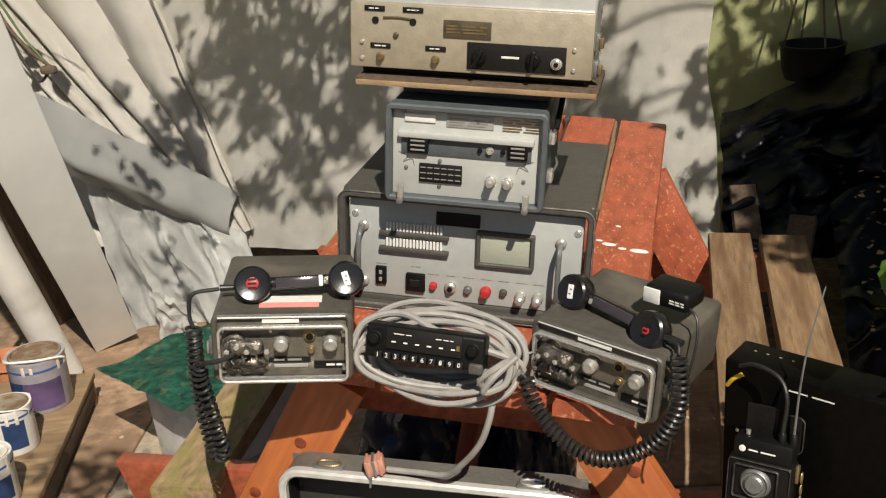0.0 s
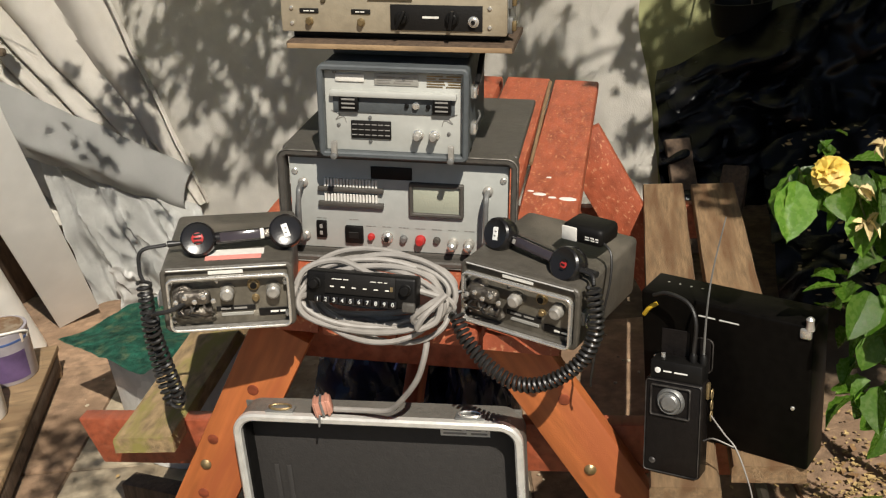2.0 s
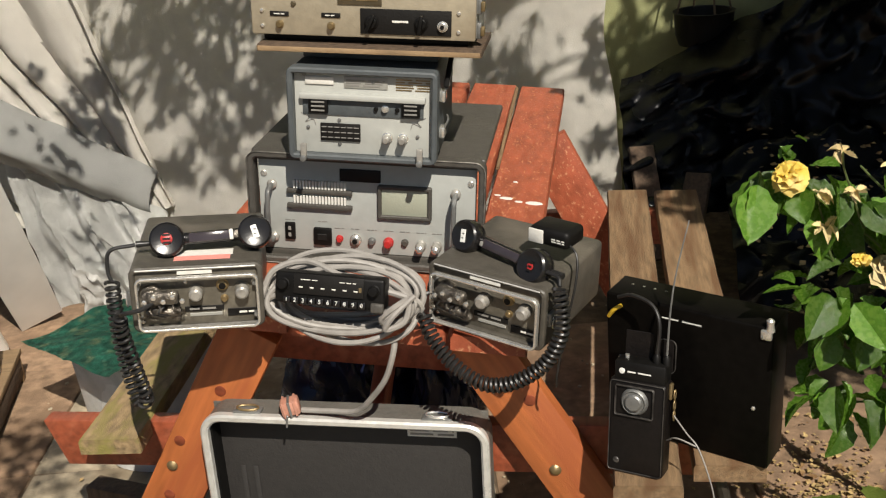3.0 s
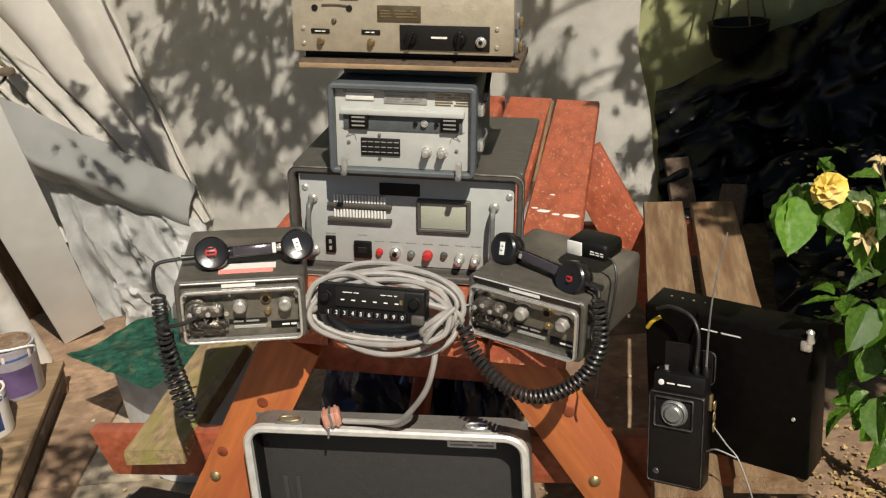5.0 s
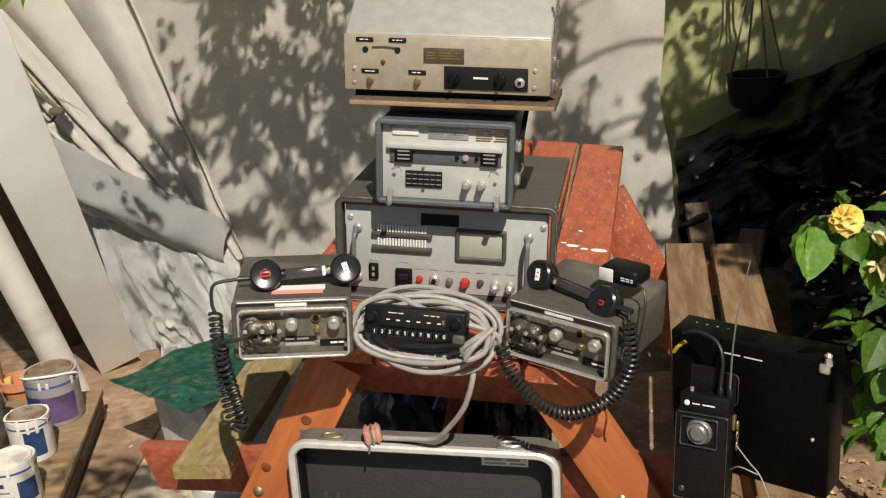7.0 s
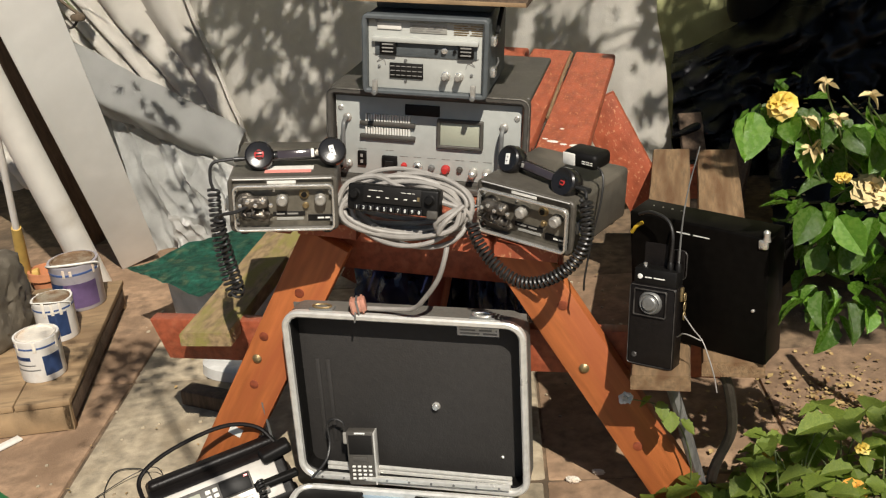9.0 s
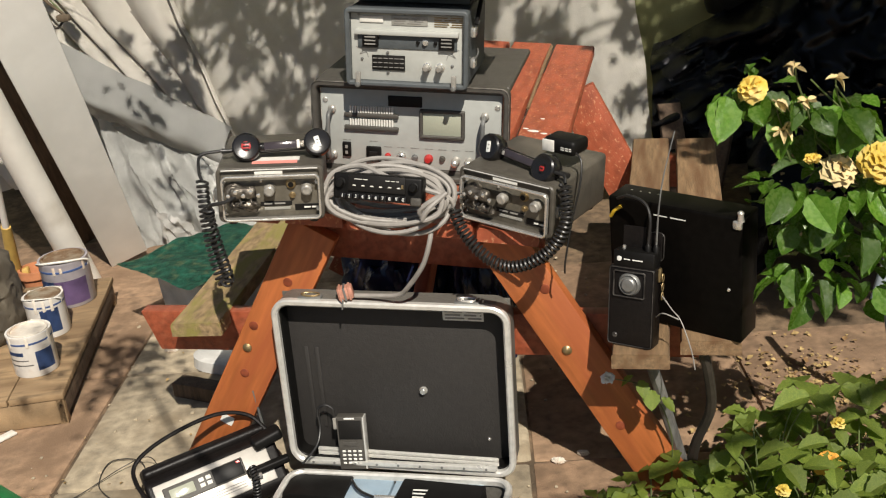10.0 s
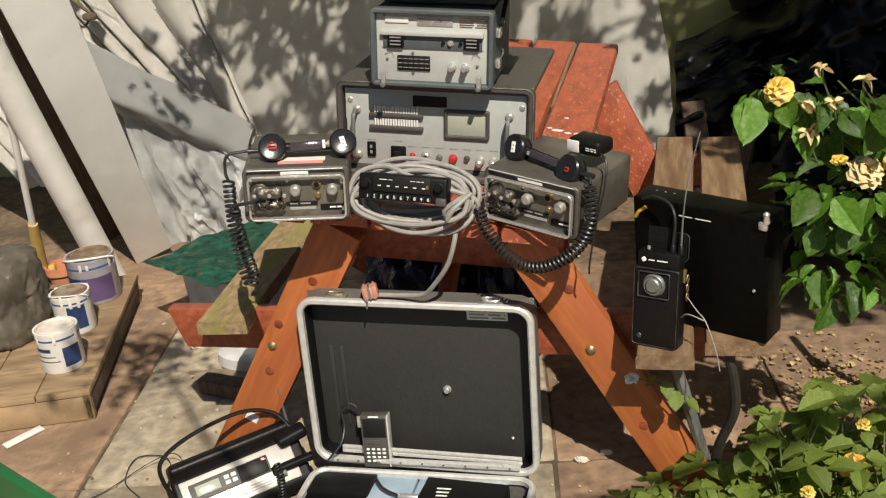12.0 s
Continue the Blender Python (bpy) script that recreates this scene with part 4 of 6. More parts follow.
def build_cable_coil():
    t = thing("cable_coil", Matrix(), "hank of grey multicore cable coiled round a car radio", "cable")
    rng = random.Random(2)
    c = Vector((0.095, -0.138, 0.831))
    for k in range(15):
        a0, rx, rz = rng.uniform(0, 6.28), rng.uniform(0.116, 0.140), (0.042 + 0.0023 * ((k * 5) % 13))
        dx, dz, dy = rng.uniform(-0.010, 0.012), rng.uniform(-0.006, 0.008), -0.026 + 0.0046 * k
        lean = rng.uniform(-0.10, 0.10)
        pts = []
        for j in range(48):
            a = 2 * math.pi * j / 48
            x, z = rx * math.cos(a + a0), rz * math.sin(a + a0)
            pts.append(c + Vector((x + dx, dy + 0.30 * z + 0.012 * math.sin(2 * a + k), z + dz + lean * x - 0.06 * x)))
        for p in pts:
            floor = table_z(p.x, p.y) + 0.006
            if p.y > -0.14 and p.z < floor:
                p.z = floor
        part("turn", tube(pts, 0.0052, 8, closed=True), "cable_grey", t)
    part("wrap", tube(smooth_path([c + Vector(v) for v in ((0.09, -0.05, -0.035), (0.078, -0.062, -0.012), (0.10, -0.062, 0.008), (0.125, -0.045, 0.015), (0.118, -0.058, -0.018), (0.085, -0.066, -0.03), (0.10, -0.066, -0.004), (0.135, -0.04, 0.022))], 8), 0.0058, 8), "cable_grey", t)
    part("crossing", tube(smooth_path([c + Vector(v) for v in ((-0.145, -0.03, 0.02), (-0.12, -0.01, 0.062), (-0.06, -0.0, 0.074), (0.0, -0.02, 0.055), (0.06, -0.03, 0.036), (0.12, -0.03, 0.015))], 8), 0.006, 8), "cable_grey", t)
    part("tail", tube(smooth_path([(0.185, -0.16, 0.765), (0.178, -0.172, 0.73), (0.158, -0.168, 0.68), (0.118, -0.15, 0.625), (0.085, -0.13, 0.592), (0.03, -0.11, 0.580), (-0.03, -0.10, 0.576)], 8), 0.0056, 10), "cable_grey", t)
    plug = part("plug", bx(0.036, 0.030, 0.030, (0, 0, 0), 0.004), "pink_plug", t, "scuffed pinkish multiway plug", at=Matrix.Translation((-0.052, -0.103, 0.586)) @ Matrix.Rotation(radians(15), 4, "Z") @ Matrix.Rotation(radians(-8), 4, "Y"))
    for k in range(3):
        part("plug_rib", bx(0.005, 0.034, 0.033, (-0.012 + 0.011 * k, 0, 0), 0.001, 1), "steel_dull" if k == 1 else "pink_plug", plug)
    part("pull_tab", bx(0.004, 0.012, 0.026, (-0.012, -0.014, -0.022), 0.001, 1, turn=Matrix.Rotation(0.3, 3, "Y")), "steel_dull", plug)


build_cable_coil()


def build_car_radio():
    m = Matrix.Translation((0.083, -0.194, 0.872)) @ Matrix.Rotation(radians(-4.5), 4, "Z") @ Matrix.Rotation(radians(4.0), 4, "Y") @ Matrix.Rotation(radians(-14), 4, "X")
    t = thing("car_radio_head", m, "black control head with ten numbered keys", "radio")
    b = part("body", bx(0.200, 0.035, 0.056, (0, 0.02, -0.001), 0.006, 3), "black", t)
    part("fascia", bx(0.128, 0.004, 0.036, (0, 0.0005, 0.008), 0.002), "ink", t)
    for x in (-0.082, 0.082):
        knob(t, x, 0.003, 0.006, 0.011, 0.014, "black")
    bars("legend", t, "label_white", -0.050, -0.02, 0.015, 0.018, -0.0022, 1, 2)
    bars("legend", t, "label_white", 0.02, 0.05, 0.015, 0.018, -0.0022, 1, 4)
    for k in range(6):
        part("indicator", bx(0.007, 0.0008, 0.0022, (-0.050 + 0.020 * k, -0.0022, 0.003), 0), "label_white", t)
    part("indicator", bx(0.005, 0.001, 0.008, (0.058, -0.0022, 0.006), 0), "brass", t, "amber indicator")
    for k in range(10):
        x = -0.075 + 0.0152 * k
        key = part("key", bx(0.013, 0.010, 0.013, (x, 0.0, -0.021), 0.002), "bakelite", t)
        letters("1234567890"[k], 0.0105, "white_ink", key, Matrix.Translation((x, -0.0056, -0.0205)) @ Matrix.Rotation(radians(90), 4, "X"), "numeral")
    part("tab", bx(0.024, 0.010, 0.018, (0.088, 0.002, -0.024), 0.004, 3), "case_grey", t)


build_car_radio()


# ---- black amplifier box and portable on the bench ----
def build_bench_things():
    m = Matrix.Translation((0.696, -0.070, 0.487)) @ Matrix.Rotation(radians(-27), 4, "Z") @ Matrix.Rotation(radians(1.4), 4, "Y") @ Matrix.Rotation(radians(3), 4, "X")
    t = thing("amplifier_box", m, "large matt black speaker box leaning back on a bench", "amplifier")
    b = part("housing", bx(0.314, 0.078, 0.292, (0, 0.039, 0.146), 0.005, 3), "amp_black", t)
    bars("writing", b, "white_ink", -0.045, 0.030, 0.264, 0.269, -0.0008, 1, 12)
    cap = part("corner_fitting", bx(0.020, 0.02, 0.020, (0.145, 0.006, 0.278), 0.004), "chrome", t, "bright metal corner catch")
    part("catch_pin", lathe([(0.008, 0), (0.006, 0.012), (0.007, 0.02), (0.003, 0.024)], (0.150, 0.004, 0.285), "z", 14), "chrome", cap)
    for x, z in ((0.128, 0.125), (-0.13, 0.16)):
        screw(t, x, 0.0, z, 0.004)
    x = -0.138
    part("yellow_sleeve", tube(smooth_path([(x - 0.012, -0.004, 0.245), (x, -0.006, 0.262), (x + 0.014, 0.0, 0.272)], 5), 0.004, 8), "yellow", t, "yellow cable sleeve")
    for k in range(4):
        knob(t, -0.125 + 0.022 * k, 0.05, 0.2865, 0.006, 0.010, "chrome", "terminal")
    m = Matrix.Translation((0.600, -0.166, 0.487)) @ Matrix.Rotation(radians(-20), 4, "Z") @ Matrix.Rotation(radians(-9), 4, "X")
    t = thing("portable_radio", m, "black portable two-way radio in a worn leather case", "radio")
    W, H, D = 0.104, 0.208, 0.045
    c = part("leather_case", bx(W, D, H - 0.03, (0, D / 2, (H - 0.03) / 2), 0.006, 3), "leather", t, "scuffed black leather case")
    part("case_seam", rounded_frame(W - 0.004, H - 0.034, 0.006, 0.0012, 0.003, (0, -0.001, (H - 0.03) / 2)), "worn_seam", c, "worn pale seam")
    part("press_stud", lathe([(0.006, 0), (0.006, 0.001), (0.004, 0.0025)], (-W / 2 + 0.018, -0.0005, 0.022), "y", 16), "worn_seam", c)
    h = part("head", bx(W - 0.010, D - 0.006, 0.036, (0.002, D / 2, H - 0.014), 0.004), "black", t)
    part("badge", lathe([(0.0055, 0), (0.0055, 0.0008), (0.005, 0.001)], (-0.030, 0.002, H - 0.014), "y", 16), "white_ink", h)
    bars("name", h, "white_ink", -0.020, 0.028, H - 0.017, H - 0.012, 0.0022, 1, 21)
    f = part("speaker_frame", rounded_frame(0.072, 0.058, 0.004, 0.002, 0.005, (-0.004, -0.003, H - 0.068)), "worn_seam", t)
    part("speaker_ring", lathe([(0.0255, 0), (0.0235, 0.005), (0.021, 0.007), (0.019, 0.004), (0.002, 0.004)], (-0.004, 0.0, H - 0.068), "y", 28), "steel_dull", f)
    part("speaker", lathe([(0.016, 0), (0.016, 0.006), (0.013, 0.009), (0.002, 0.010)], (-0.004, -0.003, H - 0.068), "y", 24), "steel_dull", f, "round grey speaker boss")
    fl = part("flap", bx(0.052, 0.003, 0.058, (-0.012, D - 0.004, H + 0.022), 0.001, 1), "leather", t)
    part("flap_edge", rounded_frame(0.036, 0.064, 0.012, 0.0015, 0.004, (0.038, D - 0.006, H + 0.012)), "worn_seam", t)
    part("flap", bx(0.030, 0.003, 0.060, (0.036, D - 0.006, H + 0.012), 0.001, 1), "leather", t)
    for x in (0.026, 0.044):
        a = part("aerial_base", lathe([(0.007, 0), (0.007, 0.015), (0.004, 0.02)], (x, D / 2, H), "z", 14), "black", t)
    part("aerial", tube(smooth_path([(0.044, D / 2, H + 0.015), (0.046, D / 2, H + 0.10), (0.050, D / 2 + 0.01, H + 0.17), (0.062, D / 2 + 0.03, H + 0.26)], 6), 0.0022, 6, 0.5), "steel_dull", t)
    part("lead", tube(smooth_path([(0.026, D / 2, H + 0.018), (0.028, D / 2, H + 0.075), (0.010, D / 2 + 0.01, H + 0.105), (-0.03, D / 2 + 0.02, H + 0.115), (-0.06, D / 2 + 0.03, H + 0.105)], 7), 0.0035, 8), "rubber", t)
    part("knob_row", cyl(0.004, 0.010, (-0.028, D / 2, H + 0.006), "z", 12), "chrome", t)
    s = part("strap_clip", bx(0.006, 0.012, 0.03, (W / 2 + 0.003, D / 2, H - 0.045), 0.002), "brass", t)
    for k in range(3):
        part("ring", tube([(W / 2 + 0.010, D / 2 + 0.006 * math.cos(a), H - 0.05 - 0.02 * k + 0.009 * math.sin(a)) for a in [2 * math.pi * j / 10 for j in range(10)]], 0.0014, 5, closed=True), "brass", s)
    part("wire", tube(smooth_path([(W / 2 + 0.01, D / 2, H - 0.09), (W / 2 + 0.04, D / 2 - 0.02, H - 0.11), (W / 2 + 0.065, D / 2 - 0.03, H - 0.13), (W / 2 + 0.09, D / 2 - 0.03, H - 0.19), (W / 2 + 0.10, D / 2 - 0.03, H - 0.23)], 7), 0.0014, 6), "cable_grey", t)
    part("wire", tube(smooth_path([(W / 2 + 0.002, D / 2 - 0.01, H - 0.135), (W / 2 + 0.025, D / 2 - 0.03, H - 0.118), (W / 2 + 0.06, D / 2 - 0.03, H - 0.126)], 7), 0.0014, 6), "cable_grey", t)


build_bench_things()


# ---- suitcase radio on the paving ----
def build_suitcase():
    t = thing("radio_suitcase", Matrix.Translation((0.031, -0.105, G)) @ Matrix.Rotation(radians(-0.5), 4, "Z"), "open grey attache case with aluminium rims holding radio gear", "suitcase")
    W, H, D = 0.572, 0.455, 0.060
    z0 = 0.076
    lid = part("lid", rounded_frame(W, H, 0.045, 0.006, D, (0, 0.030, z0 + H / 2), 8), "lid_shell", t, "lid standing open, lined in black", at=Matrix.Rotation(radians(1.6), 4, "Y"))
    part("lid_back", bx(W - 0.012, 0.006, H - 0.012, (0, 0.058, z0 + H / 2), 0.002), "lid_shell", lid)
    part("lid_rim", rounded_frame(W + 0.004, H + 0.004, 0.046, 0.016, 0.016, (0, -0.004, z0 + H / 2), 8), "alu", lid, "rounded aluminium rim")
    part("liner", bx(W - 0.03, 0.004, H - 0.03, (0, 0.050, z0 + H / 2), 0.001), "liner", lid, "black board lining")
    part("liner_edge", rounded_frame(W - 0.020, H - 0.020, 0.03, 0.006, 0.045, (0, 0.030, z0 + H / 2), 6), "black", lid)
    for x in (-0.232, -0.205):
        part("liner_fold", bx(0.012, 0.004, H * 0.5, (x, 0.0465, z0 + H * 0.42), 0.002), "liner", lid)
    for z in (0.024, 0.036):
        part("hinge_plate", bx(W - 0.11, 0.006, 0.010, (0.012, 0.010, z0 + z), 0.002), "alu", lid, "bright hinge plate")
    st = part("sticker", bx(0.098, 0.001, 0.038, (0.168, 0.0475, z0 + H - 0.045), 0.0003, 1), "label_white", lid, "pale printed sticker")
    bars("sticker_text", st, "ink_soft", 0.125, 0.212, z0 + H - 0.062, z0 + H - 0.028, 0.0465, 4, 6)
    knob(lid, 0.058, 0.048, z0 + 0.198, 0.010, 0.012, "chrome", "stud", "bright metal stud")
    knob(lid, 0.215, 0.048, z0 + 0.07, 0.004, 0.004, "chrome", "rivet")
    for z in (0.09, 0.24):
        knob(lid, 0.270, 0.044, z0 + z, 0.007, 0.006, "steel_dull", "rivet")
    for x in (-0.19, 0.188):
        l = part("latch", bx(0.058, 0.024, 0.006, (x, 0.012, z0 + H + 0.004), 0.003), "steel_dull", lid)
        part("latch_plate", tube([(x + 0.022 * math.cos(a), 0.012 + 0.010 * math.sin(a), z0 + H + 0.009) for a in [2 * math.pi * j / 14 for j in range(14)]], 0.0025, 6, closed=True), "chrome" if x > 0 else "brass", l)
    hinge = part("hinge", bx(W - 0.08, 0.012, 0.012, (0.0, -0.016, z0 + 0.022), 0.002), "alu", t, "long aluminium piano hinge")
    for k in range(9):
        part("hinge_screw", cyl(0.003, 0.003, (-0.22 + 0.055 * k, -0.0225, z0 + 0.022), "y", 10), "steel_dull", hinge)
    # lower half, open towards the sky
    L = 0.46
    low = part("base_shell", rounded_frame(W, L, 0.045, 0.006, 0.070, (0, 0, 0), 8), "lid_shell", t, at=Matrix.Translation((0, -0.022 - L / 2, 0.036)) @ Matrix.Rotation(radians(-90), 4, "X"))
    part("base_rim", rounded_frame(W + 0.004, L + 0.004, 0.046, 0.016, 0.016, (0, -0.034, 0), 8), "alu", low, "rounded aluminium rim")
    part("base_floor", bx(W - 0.012, 0.008, L - 0.012, (0, 0.030, 0), 0.002), "liner", low)
    foam = part("foam_block", bx(0.17, 0.10, 0.030, (-0.20, -0.072, 0.055), 0.004), "black", t)
    for i in range(3):
        for j in range(3):
            part("pad", bx(0.108, 0.104, 0.022, (-0.065 + 0.113 * i, -0.085 - 0.109 * j, 0.052), 0.003), "pad_blue", t, "blue-grey foam pad")
    unit = part("black_unit", bx(0.205, 0.16, 0.045, (0.12, -0.145, 0.066), 0.004, turn=Matrix.Rotation(radians(-4), 3, "Z")), "black", t, "black boxed module with white lettering")
    for k in range(6):
        part("unit_text", bx(0.035 - 0.004 * (k % 3), 0.005, 0.0006, (0.075, -0.105 - 0.014 * k, 0.0889), 0), "white_ink", unit)
    part("unit_knob", lathe([(0.013, 0), (0.013, 0.004), (0.009, 0.006)], (0.13, -0.17, 0.0885), "z", 18), "steel_dull", unit)
    for y in (-0.13, -0.165):
        p = part("aerial_plug", cyl(0.008, 0.05, (-0.008, y, 0.078), "x", 14, bev=0.001), "chrome", t, "bright aerial plug")
        part("lead", tube(smooth_path([(-0.03, y, 0.078), (-0.08, y + 0.012, 0.076), (-0.12, y + 0.015, 0.074), (-0.22, y - 0.01, 0.078)] if y < -0.15 else [(-0.03, y, 0.078), (-0.075, y + 0.02, 0.082), (-0.105, y + 0.055, 0.086)], 7), 0.0035, 8), "rubber", p)


M["lid_shell"] = material("lid_shell", (0.115, 0.108, 0.094), 0.5, vary=0.15, scale=90, bump=0.4, second=(0.14, 0.132, 0.115), blotch=6)
build_suitcase()


def build_phone():
    m = Matrix.Translation((-0.085, -0.128, 0.112)) @ Matrix.Rotation(radians(4), 4, "Z") @ Matrix.Rotation(radians(-8), 4, "X")
    t = thing("keypad_handset", m, "dark grey keypad transceiver leaning inside the suitcase", "handheld radio")
    b = part("body", bx(0.068, 0.028, 0.140, (0, 0.014, 0.070), 0.004), "case_grey", t)
    part("edge_trim", bx(0.004, 0.030, 0.136, (0.034, 0.014, 0.07), 0.001), "alu", t)
    part("upper_panel", bx(0.058, 0.002, 0.050, (0, -0.0005, 0.106), 0.001), "ink", t)
    part("maker_mark", bx(0.026, 0.001, 0.004, (0, -0.0008, 0.136), 0), "white_ink", t)
    part("screen", bx(0.034, 0.002, 0.012, (-0.004, -0.0008, 0.068), 0.001), "case_grey", t)
    for i in range(4):
        for j in range(4):
            part("key", bx(0.0085, 0.003, 0.0055, (-0.020 + 0.0135 * i, -0.001, 0.018 + 0.0105 * j), 0.0012, 1), "label_white", t)
    part("side_plug", bx(0.010, 0.010, 0.030, (-0.040, 0.014, 0.118), 0.002), "lamp_grey", t)
    part("lead", tube(smooth_path([(-0.040, 0.014, 0.132), (-0.044, 0.014, 0.158), (-0.066, 0.014, 0.166), (-0.082, 0.014, 0.15), (-0.078, 0.010, 0.11), (-0.085, -0.01, 0.07), (-0.12, -0.03, 0.03)], 8), 0.0032, 8), "rubber", t)


build_phone()


def build_transportable():
    m = Matrix.Translation((-0.449, -0.150, G)) @ Matrix.Rotation(radians(37), 4, "Z") @ Matrix.Rotation(radians(-6), 4, "Y")
    t = thing("transportable_phone", m, "silver-fronted black transportable radio phone lying on the paving", "radio phone")
    W = 0.335
    prof = [(-0.105, 0.004), (-0.105, 0.040), (-0.025, 0.125), (0.060, 0.125), (0.060, 0.004)]

    def prism(w, pr, bev):
        bm = bmesh.new()
        ends = [[bm.verts.new((sx * w / 2, y, z)) for y, z in pr] for sx in (-1, 1)]
        bm.faces.new(ends[0][::-1])
        bm.faces.new(ends[1])
        n = len(pr)
        for k in range(n):
            bm.faces.new((ends[0][k], ends[0][(k + 1) % n], ends[1][(k + 1) % n], ends[1][k]))
        bmesh.ops.bevel(bm, geom=bm.edges[:], offset=bev, segments=3, affect="EDGES", profile=0.5)
        return bm

    part("body", prism(W, prof, 0.010), "leather", t, "black vinyl-covered body")
    part("top_roll", bx(W - 0.01, 0.035, 0.030, (0, 0.02, 0.128), 0.012, 4), "leather", t)
    slope = Matrix.Translation((0, -0.067, 0.084)) @ Matrix.Rotation(math.atan2(0.085, 0.08), 4, "X")
    face = part("face", bx(W - 0.045, 0.100, 0.006, (-0.005, 0, 0), 0.003), "panel_silver", t, "brushed silver control face", at=slope)
    blk = part("control_block", bx(0.205, 0.046, 0.008, (-0.028, 0.012, 0.005), 0.003), "case_grey", face)
    part("screen", bx(0.062, 0.026, 0.002, (-0.085, 0.013, 0.0095), 0.001), "lcd", blk, "grey-green display")
    for i in range(2):
        for j in range(2):
            part("key", bx(0.013, 0.010, 0.003, (-0.035 + 0.018 * i, 0.006 + 0.014 * j, 0.0095), 0.002), "label_white", blk)
    part("rest", bx(0.075, 0.040, 0.004, (0.032, 0.012, 0.0095), 0.002), "black", blk)
    part("red_key", bx(0.010, 0.006, 0.002, (0.062, 0.026, 0.0122), 0.0005, 1), "red", blk)
    for k in range(3):
        part("face_text", bx(0.11, 0.002, 0.0005, (0.01, -0.024 - 0.007 * k, 0.0034), 0), "ink_soft", face)
    part("carry_strap", tube(smooth_path([(-0.155, -0.075, 0.075), (-0.18, -0.01, 0.13), (-0.165, 0.03, 0.165), (-0.08, 0.04, 0.195), (0.05, 0.04, 0.205), (0.13, 0.03, 0.175), (0.165, 0.0, 0.12)], 8), 0.0055, 8), "leather", t)
    part("side_lead", tube(smooth_path([(-0.165, -0.09, 0.05), (-0.178, -0.05, 0.075), (-0.175, 0.02, 0.05)], 6), 0.0045, 8), "rubber", t)
    part("lug", cyl(0.009, 0.03, (-0.15, -0.082, 0.083), "z", 12), "chrome", t)
    hs = part("handset", bx(0.080, 0.045, 0.030, (0.150, -0.035, 0.130), 0.010, 3, turn=Matrix.Rotation(radians(-8), 3, "Y")), "black", t, "black handset in its cradle")
    part("handset_neck", bx(0.11, 0.022, 0.018, (0.128, -0.085, 0.082), 0.005, 3), "black", hs)
    part("cradle_clip", bx(0.022, 0.010, 0.012, (0.095, -0.100, 0.075), 0.002), "chrome", t)
    part("coil_lead", tube(helix([(0.088, -0.085, 0.10), (0.085, -0.115, 0.075), (0.07, -0.130, 0.02), (0.055, -0.135, 0.01)], 0.0085, 0.0075), 0.0028, 6), "rubber", t)
    part("aerial", tube([(0.160, 0.03, 0.12), (0.162, 0.03, 0.235)], 0.004, 8, 0.7), "steel_dull", t)
    for x in (-0.16,):
        part("buckle", rounded_frame(0.02, 0.03, 0.004, 0.003, 0.004, (x, -0.108, 0.022)), "chrome", t)


M["panel_silver"] = material("panel_silver", (0.52, 0.49, 0.44), 0.4, metal=0.3, vary=0.06, scale=70, bump=0.05)
build_transportable()


